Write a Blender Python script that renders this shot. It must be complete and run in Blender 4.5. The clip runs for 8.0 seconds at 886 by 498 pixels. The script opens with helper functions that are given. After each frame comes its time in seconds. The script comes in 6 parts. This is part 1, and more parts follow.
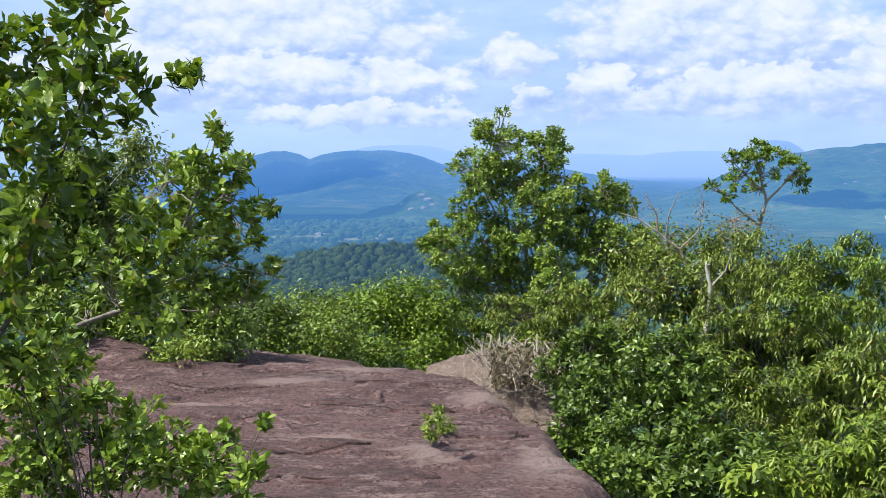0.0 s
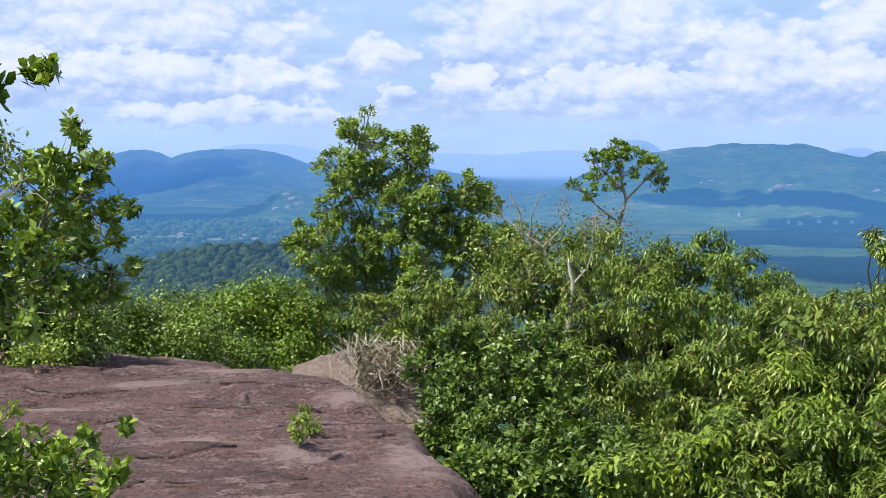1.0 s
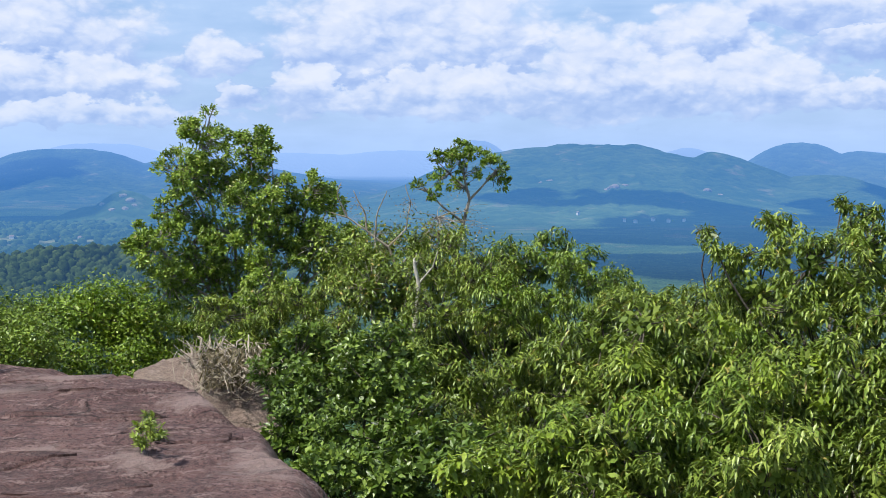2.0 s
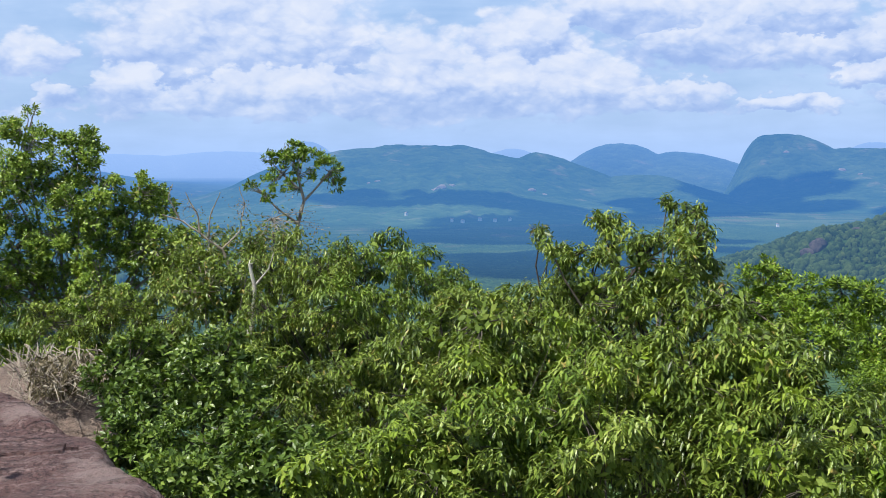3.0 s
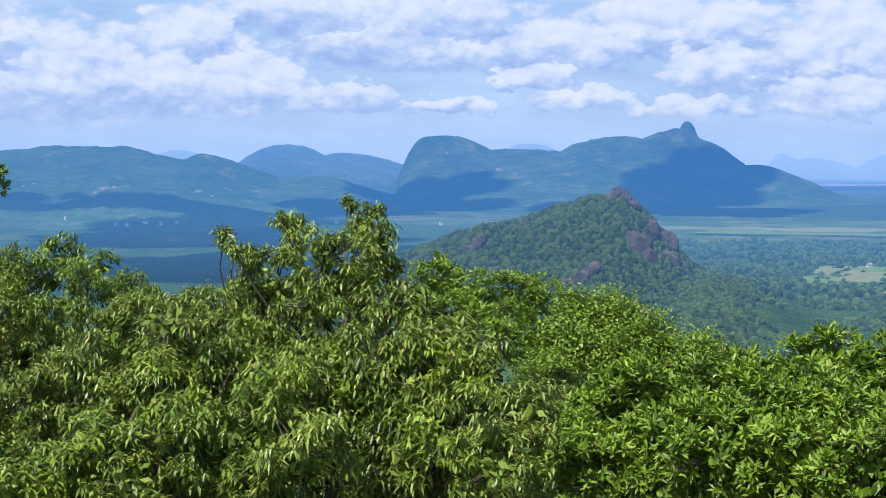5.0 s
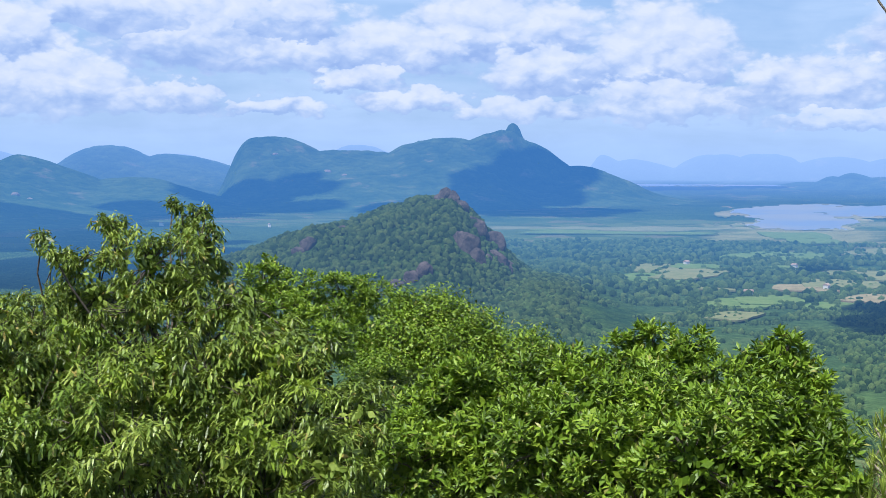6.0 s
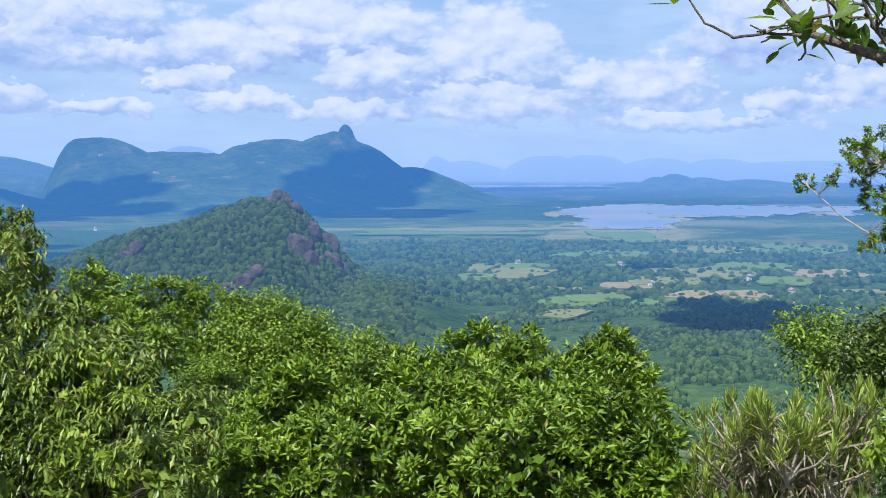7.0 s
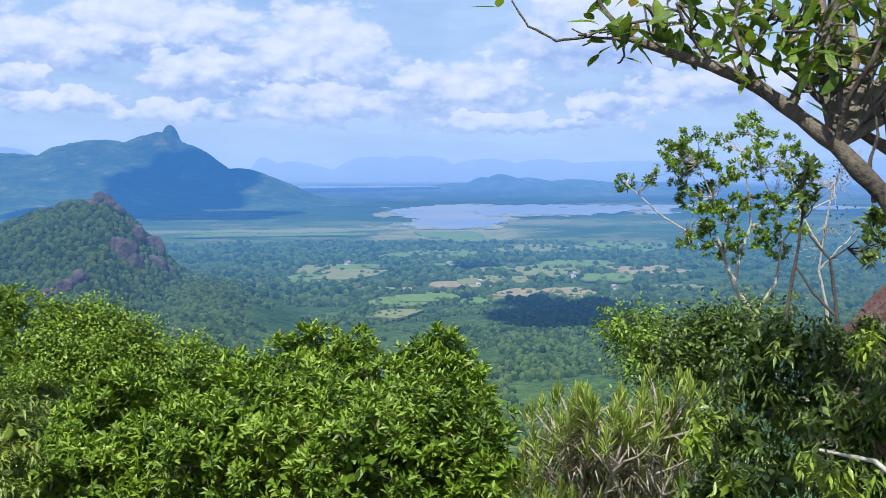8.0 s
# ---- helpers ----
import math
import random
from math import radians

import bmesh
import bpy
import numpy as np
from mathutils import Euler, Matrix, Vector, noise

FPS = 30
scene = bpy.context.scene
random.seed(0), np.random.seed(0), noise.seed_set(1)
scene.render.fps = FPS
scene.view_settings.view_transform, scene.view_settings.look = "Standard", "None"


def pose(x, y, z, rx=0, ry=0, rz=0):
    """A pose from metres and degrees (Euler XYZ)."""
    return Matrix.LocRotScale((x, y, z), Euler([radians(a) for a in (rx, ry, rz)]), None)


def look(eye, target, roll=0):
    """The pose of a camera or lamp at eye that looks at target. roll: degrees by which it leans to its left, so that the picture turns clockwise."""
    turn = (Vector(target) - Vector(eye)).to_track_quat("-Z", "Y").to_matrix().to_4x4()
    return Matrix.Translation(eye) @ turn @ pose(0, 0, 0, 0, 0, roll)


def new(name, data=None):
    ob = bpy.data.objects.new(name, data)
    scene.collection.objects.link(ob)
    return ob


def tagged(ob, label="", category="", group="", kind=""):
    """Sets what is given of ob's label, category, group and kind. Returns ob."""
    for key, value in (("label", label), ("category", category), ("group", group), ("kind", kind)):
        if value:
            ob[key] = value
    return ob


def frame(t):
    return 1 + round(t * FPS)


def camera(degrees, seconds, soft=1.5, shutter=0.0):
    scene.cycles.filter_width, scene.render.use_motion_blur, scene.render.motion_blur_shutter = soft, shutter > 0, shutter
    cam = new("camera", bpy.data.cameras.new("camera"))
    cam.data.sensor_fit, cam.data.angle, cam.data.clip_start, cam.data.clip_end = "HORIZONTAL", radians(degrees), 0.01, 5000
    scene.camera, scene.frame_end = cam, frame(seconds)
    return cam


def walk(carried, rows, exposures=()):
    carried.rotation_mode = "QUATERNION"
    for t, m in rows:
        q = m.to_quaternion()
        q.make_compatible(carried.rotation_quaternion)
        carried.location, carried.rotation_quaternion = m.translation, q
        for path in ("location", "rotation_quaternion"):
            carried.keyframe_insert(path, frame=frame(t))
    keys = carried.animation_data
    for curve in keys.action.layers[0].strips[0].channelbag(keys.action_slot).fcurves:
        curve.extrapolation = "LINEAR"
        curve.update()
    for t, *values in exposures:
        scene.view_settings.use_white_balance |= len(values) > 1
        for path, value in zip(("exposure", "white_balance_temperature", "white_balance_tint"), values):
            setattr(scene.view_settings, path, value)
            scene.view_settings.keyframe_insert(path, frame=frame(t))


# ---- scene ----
from mathutils.bvhtree import BVHTree

EYE = (0.0, 0.0, 1.6)
SUN_AZ, SUN_EL = -104.0, 57.0

# ---- camera: held in the hand on the rock, it turns to the right and drifts a little to the left ----
# seconds, heading clockwise from +y, pitch, roll (degrees), drift to the left (metres)
TURN = [(0.0, 0.00, -4.49, -0.06, 0.000),
        (0.5, 2.75, -4.52, 0.00, 0.001),
        (1.0, 6.31, -4.535, 0.06, 0.001),
        (1.5, 9.82, -4.54, 0.11, 0.003),
        (3.0, 21.70, -4.47, 0.05, 0.094),
        (3.5, 25.42, -4.472, 0.00, 0.129),
        (4.0, 29.46, -4.47, -0.11, 0.176),
        (5.5, 41.06, -4.38, 0.06, 0.222),
        (6.0, 45.13, -4.36, 0.03, 0.212),
        (6.5, 48.86, -4.32, -0.05, 0.218),
        (7.0, 52.93, -4.29, 0.00, 0.200),
        (7.5, 56.85, -4.27, -0.10, 0.194),
        (8.0, 60.92, -4.26, -0.11, 0.200)]


def stand(az):
    """Where the viewer stands when facing that heading."""
    return np.interp(az, [row[1] for row in TURN], [-row[4] for row in TURN])


def heading(yaw, pitch, roll, drift):
    a, b = radians(yaw), radians(pitch)
    way = Vector((math.sin(a) * math.cos(b), math.cos(a) * math.cos(b), math.sin(b)))
    eye = Vector(EYE) - Vector((drift, 0, 0))
    return look(eye, eye + way * 10, roll)


cam = camera(39.84, 8.0, soft=0.7)
walk(cam, [(t, heading(*row)) for t, *row in TURN], exposures=[(0.0, 0.56, 6500, 10), (1.5, 0.45, 6480, 10), (3.5, 0.36, 6400, 10), (5.5, 0.36, 6200, 10), (8.0, 0.36, 6120, 10)])

# ---- sky, sun ----
def sun_way():
    a, b = radians(SUN_AZ), radians(SUN_EL)
    return Vector((math.sin(a) * math.cos(b), math.cos(a) * math.cos(b), math.sin(b)))


lamp = bpy.data.lights.new("sun", "SUN")
lamp.energy, lamp.angle, lamp.color = 5.0, radians(0.5), (1.0, 0.96, 0.88)
sun = new("sun", lamp)
sun.matrix_world = look((0, 0, 50), Vector((0, 0, 50)) - sun_way())


class Nodes:
    """Short-hand for building node trees."""

    def __init__(self, tree):
        self.t = tree
        tree.nodes.clear()

    def n(self, kind, props=(), **sockets):
        node = self.t.nodes.new(kind)
        for key, value in dict(props).items():
            setattr(node, key, value)
        for key, value in sockets.items():
            self.put(node, int(key[1:]) if key[0] == "i" and key[1:].isdigit() else key.replace("_", " "), value)
        return node

    def put(self, node, key, value):
        sock = node.inputs[key]
        if isinstance(value, bpy.types.NodeSocket):
            self.t.links.new(value, sock)
        elif isinstance(value, bpy.types.Node):
            self.t.links.new(value.outputs[0], sock)
        else:
            sock.default_value = value

    def m(self, op, a, b=0.0, c=0.0, clamp=False):
        node = self.n("ShaderNodeMath", {"operation": op, "use_clamp": clamp}, i0=a, i1=b, i2=c)
        return node.outputs[0]

    def mix(self, fac, a, b, blend="MIX"):
        node = self.n("ShaderNodeMix", {"data_type": "RGBA", "blend_type": blend}, i0=fac, i6=a, i7=b)
        return node.outputs[2]

    def ramp(self, fac, stops, interp="LINEAR"):
        node = self.n("ShaderNodeValToRGB", i0=fac)
        node.color_ramp.interpolation = interp
        el = node.color_ramp.elements
        while len(el) < len(stops):
            el.new(0.5)
        for e, (pos, col) in zip(el, stops):
            e.position = pos
            e.color = col if len(col) == 4 else (*col, 1)
        return node.outputs[0]

    def noise(self, vec, scale, detail=4.0, rough=0.5, dist=0.0):
        node = self.n("ShaderNodeTexNoise", Vector=vec, Scale=scale, Detail=detail, Roughness=rough, Distortion=dist)
        return node.outputs[0]


# cumulus, the farther and higher ones first: heading, base height, half width, height (degrees)
CLOUDS = [(-7.8, 4.3, 7.2, 4.6), (12.4, 4.0, 6.0, 5.2), (34.4, 4.7, 4.4, 2.8), (47.8, 5.0, 4.6, 2.6), (69.5, 4.8, 5.0, 3.4), (30.0, 6.0, 3.4, 1.8), (-15.0, 2.6, 5.0, 2.4),
          (25.6, 4.5, 2.6, 2.3), (41.4, 4.3, 4.6, 2.2), (50.3, 3.3, 2.9, 1.9), (-6.6, 2.7, 7.4, 1.8), (71.6, 2.6, 3.0, 1.4), (55.1, 3.7, 3.4, 3.4), (75.5, 2.8, 3.6, 2.2), (38.4, 5.7, 2.2, 1.8),
          (3.1, 3.9, 1.8, 1.5), (4.2, 2.3, 1.5, 0.9), (7.2, 2.3, 1.7, 1.9), (15.0, 2.1, 6.0, 1.8), (20.6, 2.4, 3.2, 3.3), (26.4, 2.4, 4.8, 2.4), (32.8, 2.4, 2.0, 1.1),
          (55.1, 2.0, 4.4, 1.6), (61.9, 2.6, 3.5, 2.0), (68.6, 2.1, 1.7, 1.1), (41.4, 3.2, 1.6, 1.1), (43.6, 2.4, 2.6, 0.8), (37.0, 2.1, 2.4, 0.7), (-3.0, 1.5, 6.0, 1.0), (49.5, 1.9, 3.0, 0.9), (64.5, 1.4, 4.5, 0.7)]


def make_sky():
    world = bpy.data.worlds.new("sky")
    scene.world = world
    world.use_nodes = True
    g = Nodes(world.node_tree)
    sky = g.n("ShaderNodeTexSky", {"sky_type": "NISHITA", "sun_disc": False, "sun_elevation": radians(SUN_EL),
                                   "sun_rotation": radians(SUN_AZ), "altitude": 300.0, "dust_density": 1.0})
    way = g.n("ShaderNodeTexCoord").outputs["Generated"]
    axes = g.n("ShaderNodeSeparateXYZ", i0=way)
    az = g.m("MULTIPLY", g.m("ARCTAN2", axes.outputs[0], axes.outputs[1]), 57.2958)
    el = g.m("MULTIPLY", g.m("ARCSINE", axes.outputs[2]), 57.2958)
    flat = g.n("ShaderNodeCombineXYZ", i0=az, i1=g.m("MULTIPLY", el, 1.7), i2=0.0).outputs[0]
    drift = g.n("ShaderNodeTexNoise", Vector=flat, Scale=0.5, Detail=5.0, Roughness=0.6).outputs["Color"]

    def puffs(shift):
        spot = g.n("ShaderNodeVectorMath", {"operation": "ADD"}, i0=flat, i1=shift).outputs[0]
        spot = g.n("ShaderNodeVectorMath", {"operation": "MULTIPLY_ADD"}, i0=drift, i1=(1.5, 1.5, 0.0), i2=spot).outputs[0]
        out = None
        for size, share in ((0.36, 0.50), (0.8, 0.30), (1.9, 0.16), (4.2, 0.06)):
            cell = g.n("ShaderNodeTexVoronoi", {"feature": "SMOOTH_F1", "voronoi_dimensions": "2D"}, Vector=spot, Scale=size, Smoothness=0.5).outputs["Distance"]
            bump = g.m("MULTIPLY", cell, -share)
            out = bump if out is None else g.m("ADD", out, bump)
        return g.m("ADD", out, 0.42)
    billow = puffs((0.0, 0.0, 0.0))
    relief = g.m("SUBTRACT", billow, puffs((-0.28, 0.62, 0.0)))
    bands = g.n("ShaderNodeCombineXYZ", i0=az, i1=g.m("MULTIPLY", el, 5.5), i2=0.0).outputs[0]
    broad = g.m("SUBTRACT", g.m("ADD", g.m("MULTIPLY", g.noise(flat, 0.13, 3.0, 0.5), 0.5), g.m("MULTIPLY", g.noise(bands, 0.16, 4.0, 0.55, 0.4), 0.5)), 0.5)
    bend = g.n("ShaderNodeSeparateColor", i0=g.n("ShaderNodeTexNoise", Vector=flat, Scale=0.85, Detail=5.0, Roughness=0.52).outputs["Color"])
    caz = g.m("ADD", az, g.m("MULTIPLY_ADD", bend.outputs[0], 3.6, -1.8))
    cel = g.m("ADD", el, g.m("MULTIPLY_ADD", bend.outputs[1], 1.9, -0.95))
    total, shade = None, None
    for a, base, half, high in CLOUDS:
        du = g.m("DIVIDE", g.m("SUBTRACT", caz, a), half * 1.15)
        dv = g.m("DIVIDE", g.m("SUBTRACT", cel, base), high)
        below = g.m("MULTIPLY", g.m("MINIMUM", dv, 0.0), 3.2)
        dd = g.m("ADD", g.m("MULTIPLY", du, du), g.m("POWER", g.m("ADD", g.m("MAXIMUM", dv, 0.0), g.m("ABSOLUTE", below)), 2.0))
        body = g.m("SUBTRACT", 1.0, dd)
        front = g.n("ShaderNodeMapRange", {"interpolation_type": "SMOOTHSTEP"}, i0=g.m("ADD", body, g.m("MULTIPLY", billow, 1.35)), i1=-0.15, i2=0.20).outputs[0]
        lit = g.n("ShaderNodeMapRange", {"interpolation_type": "SMOOTHSTEP"}, i0=g.m("ADD", dv, g.m("MULTIPLY", billow, 0.5)), i1=-0.25, i2=0.60).outputs[0]
        total = body if total is None else g.m("MAXIMUM", total, body)
        shade = lit if shade is None else g.n("ShaderNodeMix", {"data_type": "FLOAT"}, i0=front, i2=shade, i3=lit).outputs[0]
    # away from the listed clouds the same broken cumulus goes on over the whole sky
    wide = g.n("ShaderNodeMapping", Vector=way, Scale=(3.0, 3.0, 9.0)).outputs[0]
    rest = g.m("MULTIPLY", g.m("SUBTRACT", g.noise(wide, 1.6, 6.0, 0.6), 0.53), 3.5)
    high_up = g.m("MULTIPLY_ADD", el, 0.2, -1.6, clamp=True)
    behind = g.m("MULTIPLY_ADD", g.m("ABSOLUTE", g.m("SUBTRACT", az, 30.0)), 0.1, -5.8, clamp=True)
    total = g.m("MAXIMUM", total, g.m("ADD", rest, g.m("SUBTRACT", g.m("MULTIPLY", g.m("MAXIMUM", high_up, behind), 3.0), 3.0)))
    edge = g.m("ADD", g.m("MULTIPLY", g.m("MAXIMUM", total, -1.2), 1.0), g.m("MULTIPLY", billow, 1.35))
    mask = g.n("ShaderNodeMapRange", {"interpolation_type": "SMOOTHSTEP"}, i0=edge, i1=-0.36, i2=0.42).outputs[0]
    veil = g.n("ShaderNodeMapRange", {"interpolation_type": "SMOOTHSTEP"}, i0=g.m("ADD", g.m("MULTIPLY", broad, 1.3), g.m("MULTIPLY", billow, 0.2)), i1=-0.4, i2=0.4).outputs[0]
    light = g.m("ADD", g.m("MULTIPLY", shade, 0.60), g.m("ADD", g.m("MULTIPLY", billow, 0.35), g.m("MULTIPLY_ADD", relief, 0.8, 0.20)), clamp=True)
    cloud = g.ramp(light, [(0.0, (0.45, 0.60, 0.93)), (0.3, (0.60, 0.73, 1.0)), (0.66, (0.86, 0.92, 1.06)), (1.0, (1.04, 1.04, 1.08))])
    cloud = g.mix(1.0, cloud, (7.85, 8.4, 9.35, 1), "MULTIPLY")
    near = g.n("ShaderNodeMapRange", {"interpolation_type": "SMOOTHSTEP"}, i0=el, i1=3.5, i2=-0.5).outputs[0]
    haze = g.mix(near, (6.0, 7.7, 10.5, 1), (4.4, 6.4, 10.3, 1))
    low = g.n("ShaderNodeMapRange", {"interpolation_type": "SMOOTHSTEP"}, i0=el, i1=42.0, i2=8.0).outputs[0]
    blue = g.mix(g.m("MULTIPLY", low, 0.7), g.mix(1.0, sky.outputs[0], (0.75, 0.75, 0.75, 1), "MULTIPLY"), (3.6, 6.0, 10.4, 1))
    air = g.mix(g.m("ADD", g.m("MULTIPLY", g.m("MULTIPLY", veil, 0.85), low), g.m("MULTIPLY", near, 0.5), clamp=True), blue, haze)
    fade = g.m("MULTIPLY", mask, g.m("SUBTRACT", 0.95, g.m("MULTIPLY", near, 0.55)))
    col = g.mix(fade, air, cloud)
    back = g.n("ShaderNodeBackground", Color=col, Strength=0.075)
    g.n("ShaderNodeOutputWorld", Surface=back)


make_sky()


# ---- materials ----
def material(name):
    mat = bpy.data.materials.new(name)
    mat.use_nodes = True
    return mat, Nodes(mat.node_tree)


def leaf_material(name, dark, mid, bright, dry=None, gloss=0.38, through_light=0.165):
    """Leaves: each one its own tone, light passes through them."""
    mat, g = material(name)
    isle = g.n("ShaderNodeNewGeometry").outputs["Random Per Island"]
    own = g.n("ShaderNodeObjectInfo").outputs["Random"]
    where = g.n("ShaderNodeTexCoord").outputs["Object"]
    patch = g.noise(where, 1.6, 3.0, 0.6)
    tone = g.m("FRACT", g.m("ADD", g.m("MULTIPLY", isle, 1.0), own))
    tone = g.m("ADD", g.m("MULTIPLY", tone, 0.62), g.m("MULTIPLY_ADD", patch, 1.3, -0.45), clamp=True)
    stops = [(0.08, (dark[0] * 0.42, dark[1] * 0.42, dark[2] * 0.42)), (0.54, mid), (0.9, (bright[0] * 1.08, bright[1] * 1.08, bright[2] * 1.08))]
    col = g.ramp(tone, stops)
    if dry:
        spot = g.m("GREATER_THAN", g.m("FRACT", g.m("MULTIPLY", g.m("ADD", isle, own), 37.7)), 0.98)
        col = g.mix(spot, col, (*dry, 1))
    fine = g.noise(where, 60.0, 2.0)
    col = g.mix(g.m("MULTIPLY", fine, 0.35), col, (*dark, 1))
    bump = g.n("ShaderNodeBump", Height=fine, Strength=0.25, Distance=0.01)
    skin = g.n("ShaderNodeBsdfPrincipled", Base_Color=col, Roughness=gloss, Normal=bump.outputs[0])
    skin.inputs["Specular IOR Level"].default_value = 0.42
    glow = g.n("ShaderNodeBsdfTranslucent", Color=g.mix(1.0, col, (1.25, 1.2, 0.55, 1), "MULTIPLY"))
    both = g.n("ShaderNodeMixShader", i0=through_light, i1=skin, i2=glow)
    g.n("ShaderNodeOutputMaterial", Surface=both)
    return mat


def bark_material(name, a, b, scale=14.0):
    mat, g = material(name)
    where = g.n("ShaderNodeTexCoord").outputs["Object"]
    big = g.noise(where, scale * 0.25, 3.0, 0.6)
    fine = g.noise(where, scale * 3, 5.0, 0.65)
    col = g.mix(g.ramp(g.m("ADD", g.m("MULTIPLY", big, 0.6), g.m("MULTIPLY", fine, 0.4)), [(0.36, (0, 0, 0)), (0.62, (1, 1, 1))]), (*a, 1), (*b, 1))
    bump = g.n("ShaderNodeBump", Height=fine, Strength=0.7, Distance=0.012)
    skin = g.n("ShaderNodeBsdfPrincipled", Base_Color=col, Roughness=0.85, Normal=bump.outputs[0])
    g.n("ShaderNodeOutputMaterial", Surface=skin)
    return mat


def rock_material(name, dark, mid, pale, scale=1.0, streak=5.0, stains=()):
    """Weathered rock: scaling layers, worn pale ridges, dark lichen skin, cracks and grit."""
    mat, g = material(name)
    where = g.n("ShaderNodeTexCoord").outputs["Object"]
    flat = g.n("ShaderNodeMapping", Vector=where, Scale=(0.45 * scale, 1.25 * scale, 2.2 * scale), Rotation=(0, 0, -0.18)).outputs[0]
    warp = g.n("ShaderNodeVectorMath", {"operation": "MULTIPLY_ADD"}, i0=g.n("ShaderNodeTexNoise", Vector=where, Scale=1.3 * scale, Detail=4.0).outputs["Color"], i1=(0.7, 0.7, 0.7), i2=flat).outputs[0]
    broad = g.noise(where, 0.5 * scale, 4.0, 0.6)
    layers = g.noise(warp, streak, 9.0, 0.68, 0.25)
    steps = g.m("FRACT", g.m("MULTIPLY", layers, 7.0))
    lip = g.ramp(steps, [(0.0, (1, 1, 1)), (0.10, (0.15, 0.15, 0.15)), (0.85, (0, 0, 0)), (1.0, (0.5, 0.5, 0.5))])
    grit = g.noise(where, 38.0 * scale, 5.0, 0.75)
    fine = g.noise(where, 150.0 * scale, 3.0, 0.7)
    cells = g.n("ShaderNodeTexVoronoi", {"feature": "DISTANCE_TO_EDGE"}, Vector=warp, Scale=1.4).outputs["Distance"]
    crack = g.ramp(g.m("ADD", cells, g.m("MULTIPLY", grit, 0.02)), [(0.010, (1, 1, 1)), (0.026, (0, 0, 0))])
    sparse = g.ramp(g.noise(where, 0.9 * scale, 3.0), [(0.50, (0, 0, 0)), (0.57, (1, 1, 1))])
    base = g.mix(g.ramp(g.m("ADD", g.m("MULTIPLY", broad, 0.5), g.m("MULTIPLY", layers, 0.5)), [(0.38, (0, 0, 0)), (0.6, (1, 1, 1))]), (*dark, 1), (*mid, 1))
    worn = g.ramp(g.m("ADD", g.m("MULTIPLY", layers, 0.7), g.m("MULTIPLY", grit, 0.3)), [(0.52, (0, 0, 0)), (0.64, (1, 1, 1))])
    base = g.mix(g.m("MULTIPLY", worn, 0.55), base, (*pale, 1))
    base = g.mix(g.m("MULTIPLY", g.m("MULTIPLY", lip, broad), 0.5), base, (*pale, 1))
    lichen = g.ramp(g.noise(where, 4.3 * scale, 8.0, 0.8, 0.5), [(0.52, (0, 0, 0)), (0.60, (1, 1, 1))])
    base = g.mix(g.m("MULTIPLY", lichen, 0.6), base, (dark[0] * 0.55, dark[1] * 0.58, dark[2] * 0.60, 1))
    pits = g.ramp(grit, [(0.40, (1, 1, 1)), (0.50, (0, 0, 0))])
    base = g.mix(g.m("MULTIPLY", pits, 0.8), base, (dark[0] * 0.4, dark[1] * 0.4, dark[2] * 0.42, 1))
    for cx, cy, rx, ry in stains:
        off = g.n("ShaderNodeVectorMath", {"operation": "SUBTRACT"}, i0=where, i1=(cx, cy, 0.0)).outputs[0]
        off = g.n("ShaderNodeVectorMath", {"operation": "MULTIPLY"}, i0=off, i1=(1 / rx, 1 / ry, 0.0)).outputs[0]
        reach = g.m("ADD", g.n("ShaderNodeVectorMath", {"operation": "LENGTH"}, i0=off).outputs["Value"], g.m("MULTIPLY_ADD", layers, 3.4, -1.5))
        base = g.mix(g.m("MULTIPLY", g.ramp(reach, [(0.35, (1, 1, 1)), (0.95, (0, 0, 0))]), 0.48), base, (*pale, 1))
    split = g.m("MULTIPLY", crack, sparse)
    base = g.mix(split, base, (dark[0] * 0.22, dark[1] * 0.22, dark[2] * 0.22, 1))
    height = g.m("ADD", g.m("MULTIPLY", layers, 1.6), g.m("ADD", g.m("MULTIPLY", grit, 0.45), g.m("MULTIPLY", fine, 0.15)))
    height = g.m("SUBTRACT", g.m("ADD", height, g.m("MULTIPLY", g.m("FLOOR", g.m("MULTIPLY", layers, 7.0)), 0.14)), g.m("MULTIPLY", split, 0.6))
    bump = g.n("ShaderNodeBump", Height=height, Strength=1.0, Distance=0.07 / scale)
    skin = g.n("ShaderNodeBsdfPrincipled", Base_Color=base, Roughness=0.8, Normal=bump.outputs[0])
    g.n("ShaderNodeOutputMaterial", Surface=skin)
    return mat


